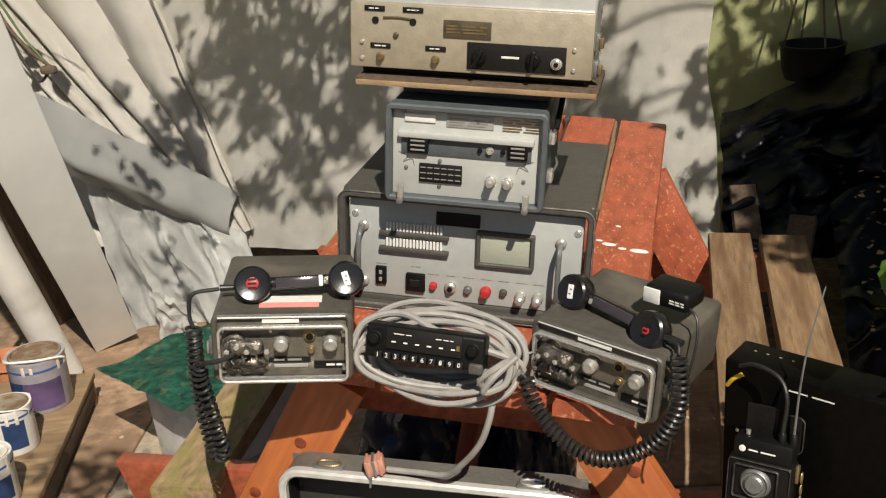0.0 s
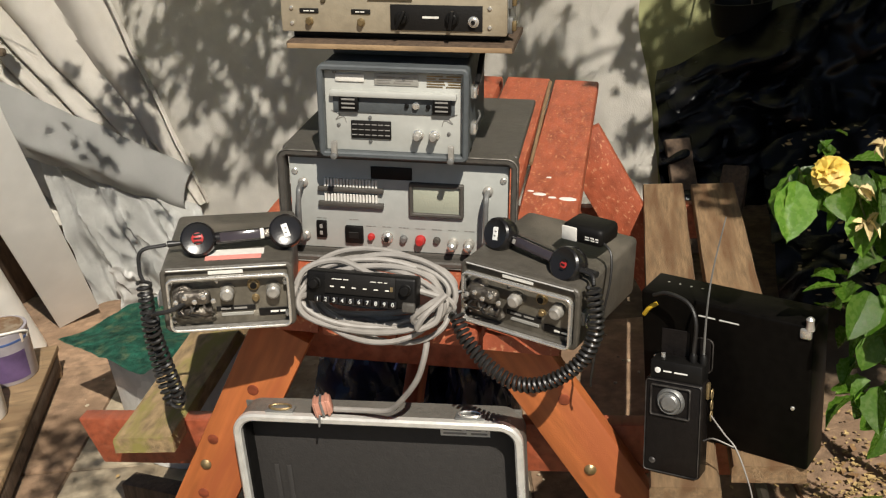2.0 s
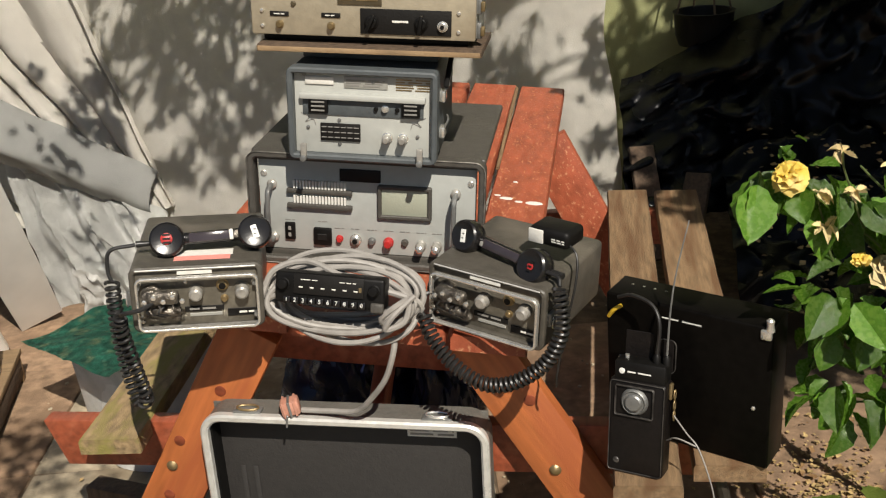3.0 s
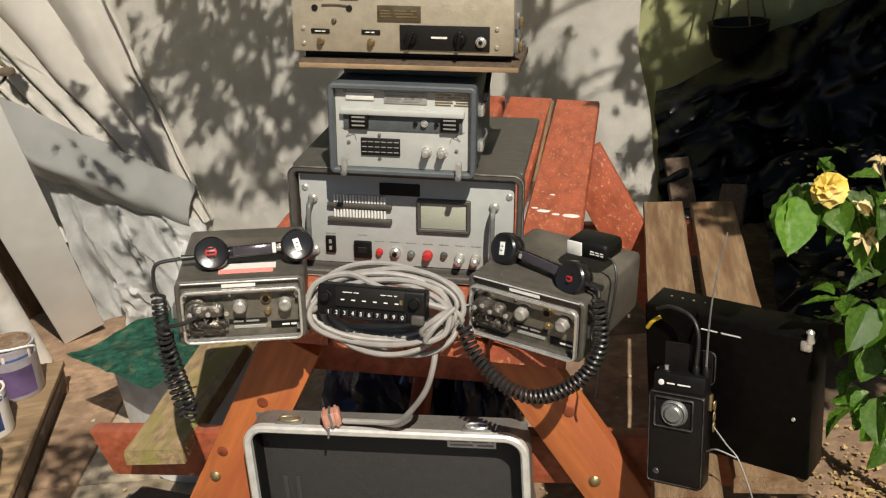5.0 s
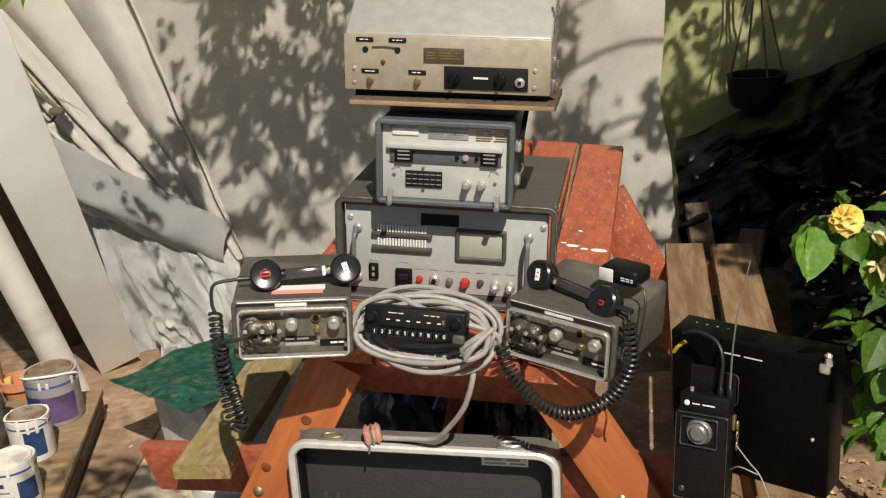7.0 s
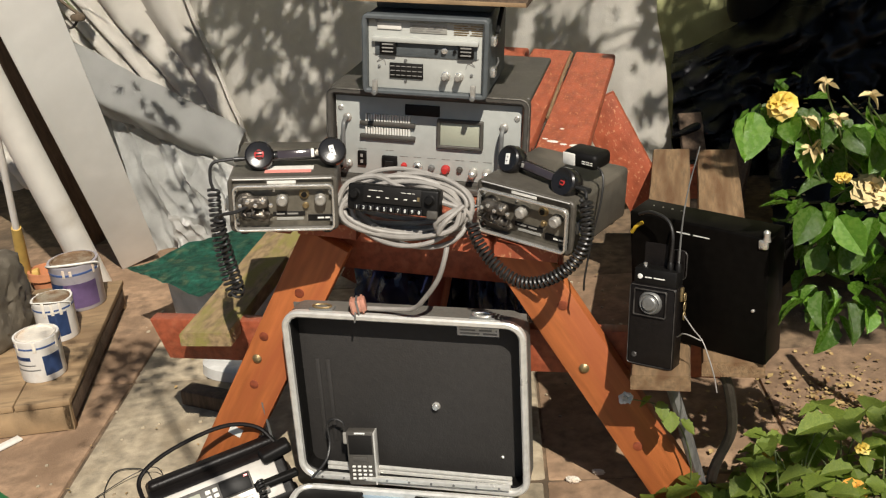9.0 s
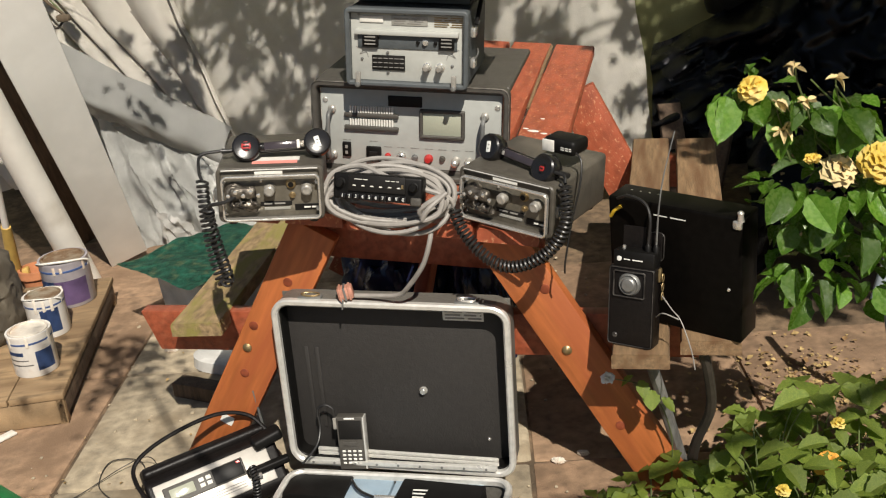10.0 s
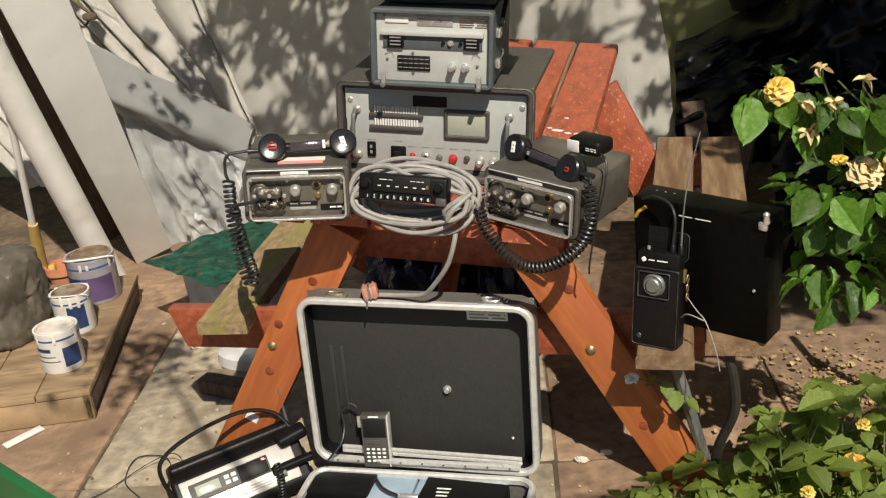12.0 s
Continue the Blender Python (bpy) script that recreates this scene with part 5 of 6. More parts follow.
# ---- sheets and boards behind the table ----
def build_sheets():
    rng = random.Random(8)

    def right_sheet(u, v):
        x = -1.75 + 2.32 * u
        z = 0.215 + 1.635 * v
        y = 1.90 + 0.022 * nz3(x * 2.3, z * 0.9, 3) + 0.010 * nz3(x * 7, z * 3, 4) + 0.004 * nz3(x * 20, z * 16, 5)
        y += 0.012 * math.sin(x * 9 + z * 1.5) * (0.4 + 0.6 * u)
        if u > 0.93:
            y += 0.03 * (u - 0.93) / 0.07
        x += (0.02 * math.sin(z * 5) + 0.02 * nz3(0, z * 4, 6)) * u ** 8
        return (x, y, z)

    single("hanging_sheet", thick(cloth_grid(120, 90, right_sheet), 0.003), "cloth_white", "off-white dust sheet hung over the back wall", "sheet")

    grooves = []  # offset across the folds, half width, depth
    at = 0.02
    while at < 1.25:
        grooves.append((at, rng.uniform(0.008, 0.020), rng.uniform(0.030, 0.075)))
        at += rng.uniform(0.055, 0.115)

    def left_sheet(u, v):
        # long folds run side by side, slanting down towards the table
        z = 0.30 + 1.60 * v
        off = 1.25 * u
        k = min(1.0, off / 0.16)
        x = -1.175 - 0.85 * off - (0.30 + 0.46 * k * k * (3 - 2 * k)) * (z - 0.42)
        o = off + 0.014 * nz3(z * 1.6, off * 3, 3) + 0.006 * nz3(z * 5, off * 6, 9)
        y = 1.885 - 0.28 * off
        last = 0.0
        for a, w, d in grooves:
            wide = w * (0.7 + 0.9 * v)
            if o < a:
                y -= 0.030 * math.sin(math.pi * (o - last) / (a - last)) ** 0.6 if o > last else 0.0
            y += d * min(1, 0.35 + v) * math.exp(-((o - a) / wide) ** 2)
            if o < a:
                break
            last = a
        y += 0.008 * nz3(x * 6, z * 6, 2) + 0.004 * nz3(x * 19, z * 17, 4)
        return (x, min(y, 1.93), z)

    single("draped_sheet", thick(cloth_grid(330, 60, left_sheet), 0.003), "cloth_white", "off-white dust sheet draped in long diagonal folds", "sheet")

    def panel(c0, c1, c2, c3, bulge, seed):
        c0, c1, c2, c3 = map(Vector, (c0, c1, c2, c3))

        def place(u, v):
            p = (c0 * (1 - u) + c1 * u) * (1 - v) + (c3 * (1 - u) + c2 * u) * v
            p.y -= bulge * math.sin(math.pi * v) + 0.012 * nz3(u * 5, v * 4, seed)
            p.z += 0.014 * nz3(u * 6, v * 2, seed + 3)
            if seed == 7:
                p.y += 0.034 * abs(math.sin(u * 11 + 1.6 * v)) ** 0.6 + 0.05 * abs(nz3(u * 7 + v * 2, v * 2, 2)) + 0.006 * nz3(u * 26, v * 9, 5)
            return p
        return place

    single("grey_tarpaulin", thick(cloth_grid(40, 20, panel((-1.60, 1.43, 0.66), (-1.20, 1.83, 0.27), (-1.17, 1.86, 0.45), (-1.68, 1.40, 0.98), 0.085, 1)), 0.004), "sheet_grey",
           "grey plastic sheet folded across the dust sheet", "tarpaulin")
    single("plastic_wrapping", thick(cloth_grid(70, 40, panel((-1.50, 1.50, 0.03), (-1.02, 1.62, 0.03), (-1.14, 1.80, 0.30), (-1.60, 1.50, 0.60), 0.03, 7)), 0.003), "film_white",
           "crumpled translucent plastic wrapping on the ground", "wrapping")
    crumple = cloth_grid(24, 24, lambda u, v: (-1.36 + 0.12 * u + 0.02 * (1 - v), 1.42 + 0.06 * u + 0.03 * nz3(u * 5, v * 5, 2), 0.04 + 0.20 * v * (1 - 0.45 * u) + 0.02 * nz3(u * 6, v * 6, 6)))
    single("clear_film", thick(crumple, 0.002), "plastic_clear", "crumpled clear plastic film", "wrapping")


build_sheets()


def board_between(a, b, w, d, face):
    """A board from a to b whose broad side looks along face."""
    a, b = Vector(a), Vector(b)
    z = (b - a).normalized()
    y = -(Vector(face) - z * z.dot(Vector(face))).normalized()
    x = y.cross(z)
    rot = Matrix((x, y, z)).transposed().to_4x4()
    return bx(w, d, (b - a).length, (0, 0, 0), 0.004, 2), Matrix.Translation((a + b) / 2) @ rot


TO_EYE = (0.62, -0.68, 0.40)
bm, m = board_between((-1.500, 1.380, 0.048), (-1.34, 0.564, 1.709), 0.156, 0.018, (0.79, -1.28, 0.87))
for v in bm.verts:
    v.co.x *= 1.24 + 0.24 * v.co.z / 0.93  # the board widens upwards
single("grey_plank", bm, "board_grey", "long smooth grey-painted plank leaning at a slant", "plank", m)
bm, m = board_between((-1.80, 1.58, 0.05), (-1.50, 0.72, 1.70), 0.15, 0.03, TO_EYE)
single("dark_plank", bm, "dark_wood", "narrow dark brown plank leaning beside the pipe", "plank", m)
a, b = Vector((-1.545, 1.128, 0.05)), Vector((-1.455, 0.346, 1.80))
d = (b - a).normalized()
pipe = thing("drain_pipe", Matrix(), "white plastic drain pipe leaning at a slant", "pipe")
part("tube", tube([a, a.lerp(b, 0.5), b], 0.0535, 28), "pipe_white", pipe)
part("joint", tube([a.lerp(b, 0.985), b + d * 0.02], 0.060, 28), "pipe_white", pipe)
a, b = Vector((-1.74, 0.99, 0.27)), Vector((-1.40, 0.60, 1.30))
broom = thing("broom", Matrix(), "broom with white pole and yellow plastic socket", "broom")
part("pole", tube([a.lerp(b, 0.04), b], 0.0125, 14), "pole_white", broom)
part("socket", tube([a.lerp(b, -0.13), a.lerp(b, 0.0), a.lerp(b, 0.08)], 0.024, 14, 0.75), "yellow_plastic", broom)
part("head", bx(0.10, 0.05, 0.05, (0, 0, 0), 0.008), "yellow_plastic", broom, at=Matrix.Translation((-1.79, 1.05, G + 0.09)) @ Matrix.Rotation(radians(25), 4, "Z"))
part("bristles", bx(0.11, 0.06, 0.07, (0, 0, 0), 0.01, taper=0.8), "bark", broom, at=Matrix.Translation((-1.79, 1.05, G + 0.036)) @ Matrix.Rotation(radians(25), 4, "Z"))
single("flower_pot", lathe([(0.045, 0), (0.06, 0.09), (0.068, 0.09), (0.068, 0.12), (0.058, 0.12), (0.05, 0.03), (0.002, 0.03)], (0, 0, 0), "z", 28), "terracotta", "small terracotta flower pot on the ground", "pot", Matrix.Translation((-1.70, 1.05, G)))


# ---- crate with paint tins ----
def build_crate():
    m = Matrix.Translation((-1.061, 0.161, G)) @ Matrix.Rotation(radians(19), 4, "Z")
    t = thing("wooden_crate", m, "low rough wooden crate used as a step", "crate")
    for k in range(4):
        part("top_board", bx(0.158, 0.89, 0.02, (-0.080 - 0.162 * k, 0.445, 0.093), 0.003), "crate_wood", t)
    part("front_board", bx(0.64, 0.018, 0.080, (-0.325, 0.012, 0.042), 0.003), "crate_wood", t)
    # same wood as the front; the darker colour paints in this side's shade
    part("side_board", bx(0.018, 0.84, 0.060, (-0.012, 0.44, 0.052), 0.003), "dark_wood", t)
    part("corner_post", bx(0.024, 0.030, 0.082, (-0.016, 0.018, 0.041), 0.003), "crate_wood", t)
    part("corner_post", bx(0.024, 0.030, 0.082, (-0.016, 0.86, 0.041), 0.003), "crate_wood", t)


def build_tin(x, y, r, h, yaw, mats, label, handle, body="tin_white"):
    z = G + 0.104
    t = thing("paint_tin", Matrix.Translation((x, y, z)) @ Matrix.Rotation(radians(yaw), 4, "Z"), label, "paint tin", "paint tins")
    part("can", lathe([(r * 0.97, 0), (r, 0.004), (r, h - 0.012), (r * 1.02, h - 0.008), (r * 1.02, h), (r * 0.92, h), (r * 0.9, h - 0.008), (0.002, h - 0.008)], (0, 0, 0), "z", 40), body, t)

    def wrap(a0, a1, z0, z1, mat, name):
        bm = bmesh.new()
        n = 16
        lo, hi = [], []
        for k in range(n + 1):
            a = radians(a0 + (a1 - a0) * k / n)
            lo.append(bm.verts.new((1.006 * r * math.cos(a), 1.006 * r * math.sin(a), z0)))
            hi.append(bm.verts.new((1.006 * r * math.cos(a), 1.006 * r * math.sin(a), z1)))
        for k in range(n):
            bm.faces.new((lo[k], lo[k + 1], hi[k + 1], hi[k]))
        part(name, thick(bm, 0.0005), mat, t)

    for k, (a0, a1, f0, f1, mat) in enumerate(mats):
        wrap(a0, a1, f0 * h, f1 * h, mat, "label_panel")
    part("band", lathe([(r * 1.008, 0.80 * h), (r * 1.012, 0.805 * h), (r * 1.012, 0.84 * h), (r * 1.008, 0.845 * h)], (0, 0, 0), "z", 40), "tin_blue", t)
    lid = part("lid", lathe([(r * 0.90, h - 0.010), (r * 0.90, h + 0.002), (r * 0.82, h + 0.003), (r * 0.80, h - 0.003), (0.002, h - 0.002)], (0, 0, 0), "z", 36), "tin_lid" if handle else "paint_crust", t, "paint-stained lid")
    if handle:
        part("wire_handle", tube(smooth_path([(r, 0, h * 0.8), (r * 1.08, -0.2 * r, h * 0.95), (r * 0.5, -r * 0.9, h * 1.06), (-r * 0.5, -r * 0.9, h * 1.03), (-r * 1.08, -0.2 * r, h * 0.9), (-r, 0, h * 0.8)], 6), 0.0042 if r > 0.07 else 0.0022, 6), "label_white", t)
    rng = random.Random(int(1000 * r))
    for k in range(9):
        a = rng.uniform(0, 6.28)
        part("paint_drip", bx(0.010, 0.003, rng.uniform(0.02, 0.05), (0, -r * 1.01, h * 0.86), 0.0014, 2), "paint_crust", t, at=Matrix.Rotation(a, 4, "Z"))


build_crate()
build_tin(-1.40, 0.80, 0.084, 0.165, 10, [(-100, -20, 0.08, 0.62, "tin_purple"), (-150, -100, 0.08, 0.62, "tin_blue")], "large paint tin with purple and blue label", True, "tin_grey")
build_tin(-1.335, 0.555, 0.064, 0.135, 0, [(-75, -20, 0.15, 0.75, "tin_blue")], "paint tin with blue label and stained lid", True)
build_tin(-1.232, 0.305, 0.066, 0.135, 0, [(-50, 0, 0.15, 0.62, "tin_blue"), (-130, -60, 0.30, 0.33, "ink_soft"), (-130, -70, 0.42, 0.45, "ink_soft"), (-130, -80, 0.55, 0.64, "tin_blue")], "white paint tin crusted with pale paint", False)


def lump(name, c, size, mat, label, category, seed, rough=0.25, freq=3.0, square=2.0):
    bm = bmesh.new()
    bmesh.ops.create_icosphere(bm, subdivisions=5, radius=1.0)
    for v in bm.verts:
        n = v.co.normalized()
        k = 1 + rough * nz3(n.x * freq + seed, n.y * freq, n.z * freq) + rough * 0.4 * nz3(n.x * 9, n.y * 9 + seed, n.z * 9)
        k /= (abs(n.x) ** square + abs(n.y) ** square + abs(n.z) ** square) ** (1 / square)
        v.co = Vector((n.x * size[0] * k, n.y * size[1] * k, max(-0.9, n.z * k) * size[2]))
    return single(name, bm, mat, label, category, Matrix.Translation(c))


lump("cement_sack", (-1.565, 0.50, 0.262), (0.125, 0.15, 0.145), "sack", "grey half-empty plastic cement sack", "sack", 3, 0.16, 1.7, 4.5)
single("teal_sheet", thick(cloth_grid(16, 16, lambda u, v: (-1.75 + 0.25 * u, 0.36 + 0.24 * v, 0.430 + 0.02 * nz3(u * 5, v * 5, 1) - 0.09 * u * u - 0.03 * (1 - v))), 0.004), "frost", "frosted blue-green plastic scrap on the sack", "mat")
single("pale_offcut", bx(0.12, 0.03, 0.006, (0, 0, 0), 0.001), "label_white", "pale painted offcut lying on the paving", "offcut", Matrix.Translation((-1.235, 0.045, G + 0.006)) @ Matrix.Rotation(radians(62), 4, "Z"))
single("green_board", bx(0.9, 0.03, 0.17, (0, 0, 0), 0.006), "green_paint", "bright green painted board edge", "board", Matrix.Translation((-0.82, -0.43, 0.116)) @ Matrix.Rotation(radians(-27.6), 4, "Z"))


# ---- under and beside the bench ----
tub = thing("storage_tub", Matrix.Translation((-0.80, 0.80, G)) @ Matrix.Rotation(radians(-28), 4, "Z"), "translucent white plastic storage tub", "tub")
part("tub_body", bx(0.24, 0.34, 0.25, (0, 0, 0.125), 0.012, 3, taper=1.08), "plastic_clear", tub)
part("tub_rim", bx(0.275, 0.375, 0.014, (0, 0, 0.252), 0.004), "plastic_clear", tub)
mat_bm = cloth_grid(24, 24, lambda u, v: (-0.21 + 0.42 * u, -0.24 + 0.50 * v, 0.022 * nz3(u * 3, v * 3, 2) + 0.006 * nz3(u * 11, v * 11, 5)))
single("green_mat", thick(mat_bm, 0.010), "green_mat", "mossy dark green mat laid over a tub", "mat", Matrix.Translation((-0.825, 0.790, 0.313)) @ Matrix.Rotation(radians(-29), 4, "Z") @ Matrix.Rotation(radians(-2), 4, "X"))
single("dark_offcut", bx(0.20, 0.06, 0.05, (0, 0, 0), 0.006), "dark_wood", "damp dark timber offcut on the paving", "offcut", Matrix.Translation((-0.70, 0.33, G + 0.026)) @ Matrix.Rotation(radians(-14), 4, "Z"))
lidbm = lathe([(0.002, 0.03), (0.08, 0.03), (0.095, 0.026), (0.10, 0.0), (0.104, 0.0), (0.10, 0.034), (0.085, 0.04), (0.002, 0.04)], (0, 0, 0), "z", 32)
single("food_tray", lidbm, "plastic_clear", "clear plastic tray lying on the paving", "tray", Matrix.Translation((-0.70, 0.55, G + 0.002)) @ Matrix.Diagonal((1.3, 0.8, 1, 1)))
lump("blue_bin_bag", (-0.09, 0.46, 0.29), (0.17, 0.14, 0.28), "blue_bag", "glossy dark blue bin bag under the table", "bag", 11, 0.25)
lump("blue_bin_bag", (0.155, 0.46, 0.29), (0.095, 0.13, 0.28), "blue_bag", "glossy dark blue bin bag under the table", "bag", 17, 0.25)


# ---- dark corner: polythene, pot, timbers ----
def build_corner():
    def drape(u, v):
        x = 0.60 + 2.3 * u
        top = 0.645 + 0.44 * min(0.95, x - 0.60) + 0.02 * nz3(u * 9, 1, 1)
        z = 0.26 + (top - 0.26) * v + 0.03 * (1 - v) * nz3(u * 7, v * 5, 3)
        crease = 1.3 * abs(nz3(u * 7 + v * 2, v * 1.6 - u * 4, 5)) + 0.45 * abs(nz3(u * 15 - v * 5, v * 4 + u * 8, 6))
        y = 2.14 + 0.12 * min(1, 3 * u) - 0.30 * (1 - v) - 0.22 * crease + (0.09 * max(0, v - 0.86) / 0.14)
        x += 0.03 * nz3(u * 6, v * 4, 12)
        return (x, min(y, 2.46), max(z, 0.1))

    single("black_polythene", thick(cloth_grid(150, 60, drape), 0.003), "polythene", "crumpled black polythene sheet over stored junk", "polythene")

    def heap(u, v):
        x = 0.95 + 1.9 * u
        y = 1.15 + 0.85 * v
        z = 0.10 + 0.36 * v ** 0.8 + 0.14 * abs(nz3(u * 7, v * 5, 9)) + 0.06 * abs(nz3(u * 17, v * 12, 4)) - 0.04
        return (x, y, max(z, G + 0.004))

    single("black_tarpaulin", thick(cloth_grid(70, 40, heap), 0.003), "polythene", "black polythene heap scattered with yellow leaves", "polythene")
    basket = thing("hanging_basket", Matrix.Translation((0.915, 2.34, 0.745)), "dark hanging basket on three twine strings", "basket")
    part("bowl", lathe([(0.095, 0), (0.108, 0.04), (0.114, 0.12), (0.118, 0.125), (0.106, 0.125), (0.095, 0.06), (0.002, 0.05)], (0, 0, 0), "z", 28), "black", basket)
    part("wall_bracket", tube(smooth_path([(0, 0.18, 0.90), (0, 0.10, 0.985), (0, 0.0, 0.965), (0, -0.006, 0.94)], 6), 0.006, 8), "steel_dull", basket)
    for k in range(4):
        a = k * math.pi / 2 + 0.3
        part("string", tube([(0.108 * math.cos(a), 0.108 * math.sin(a), 0.12), (0.02 * math.cos(a), 0.02 * math.sin(a), 0.50), (0.008 * math.cos(a), 0.008 * math.sin(a), 0.95)], 0.004, 6), "bark", basket)
    for k, (x, y, z, l, yaw, lean) in enumerate(((0.69, 1.78, 0.30, 0.42, 13, 55), (0.83, 1.72, 0.25, 0.36, -16, 46))):
        single("old_timber", plank(0.09, l, 0.03, k + 30, 0.003), "dark_wood", "dark weathered timber leaning in the corner", "timber",
               Matrix.Translation((x, y, z)) @ Matrix.Rotation(radians(yaw), 4, "Z") @ Matrix.Rotation(radians(lean), 4, "X"), "corner timbers")


build_corner()
single("metal_bar", tube([(1.225, 0.30, 0.60), (1.175, 0.30, 0.36)], 0.012, 12), "bluegrey", "blue-grey metal tube standing among the plants", "tube")
single("metal_bar", tube([(1.200, 0.30, 0.44), (1.26, 0.28, G)], 0.012, 12), "bluegrey", "blue-grey metal tube standing among the plants", "tube")


# ---- plants ----
def leaf_mesh(name, mat, length=1.0, width=0.62, fold=0.12, droop=0.18, seed=0, teeth=0.04):
    bm = bmesh.new()
    n = 9
    rows = []
    for k in range(n + 1):
        t = k / n
        w = width * 0.5 * math.sin(math.pi * min(1, t ** 0.92 * 0.985 + 0.008)) * (1 + teeth * (1 if k % 2 else -1))
        y, z = length * t, -droop * t * t
        row = [bm.verts.new((s * w, y - 0.03 * abs(s) * (k % 2), z + fold * w * abs(s) * 2 + 0.03 * (k % 2) * abs(s) + 0.02 * nz3(s * 3, t * 6, seed))) for s in (-1, -0.5, 0, 0.5, 1)]
        rows.append(row)
    for a, b in zip(rows, rows[1:]):
        for i in range(4):
            bm.faces.new((a[i], a[i + 1], b[i + 1], b[i]))
    return mesh_of(name, bm, mat)


DRY_PETALS = [leaf_mesh("dry_petal", "petal_faded", 1.0, 0.5, 0.5, d, 30, 0.1) for d in (0.5, -0.3)]
ROSE_LEAVES = [leaf_mesh("leaf", "leaf_rose", 1.0, w, f, d, k) for k, (w, f, d) in enumerate(((0.64, 0.22, 0.2), (0.58, 0.35, 0.32), (0.70, 0.14, 0.15)))]
LOW_LEAVES = [leaf_mesh("leaf", "leaf_light", 1.0, w, f, d, 9 + k, 0.09) for k, (w, f, d) in enumerate(((0.78, 0.12, 0.15), (0.70, 0.2, 0.3)))]


def put_leaf(parent, meshes, p, yaw, pitch, roll, size, rng):
    ob = new("leaf", rng.choice(meshes))
    ob.parent = parent
    ob.matrix_local = Matrix.Translation(p) @ Euler((radians(pitch), radians(roll), radians(yaw)), "XYZ").to_matrix().to_4x4() @ Matrix.Scale(size, 4)
    return ob


def flower(parent, p, r, mat, rng, petals=22, openness=1.0):
    """A full rose of cupped petals round its heart."""
    bm = bmesh.new()
    for k in range(petals):
        ring = k / petals
        yaw = k * 2.4
        tilt = radians(12 + 68 * ring * openness)
        w, l = r * (0.55 + 0.35 * ring), r * (0.70 + 0.30 * ring)
        rows = []
        for i in range(5):
            t = i / 4
            row = []
            for s in (-1, -0.5, 0, 0.5, 1):
                x = s * w * math.sin(math.pi * (0.22 + 0.55 * t)) * 0.85
                q = Vector((x, 0.10 * r + 0.16 * r * s * s - 0.14 * r * math.sin(3 * t) + 0.10 * r * t ** 3, l * t - 0.06 * r * s * s * t))
                q = Matrix.Rotation(-tilt, 3, "X") @ q
                q = Matrix.Rotation(yaw, 3, "Z") @ (q + Vector((0, 0.06 * r * ring, -0.15 * r * ring)))
                row.append(bm.verts.new(q + Vector((rng.uniform(-1, 1), rng.uniform(-1, 1), rng.uniform(-1, 1))) * 0.09 * r))
            rows.append(row)
        for a, b in zip(rows, rows[1:]):
            for i in range(4):
                bm.faces.new((a[i], a[i + 1], b[i + 1], b[i]))
    return part("flower", bm, mat, parent, at=Matrix.Translation(p) @ Matrix.Rotation(radians(rng.uniform(15, 50)), 4, "X") @ Matrix.Rotation(rng.uniform(-0.4, 0.4), 4, "Y"))


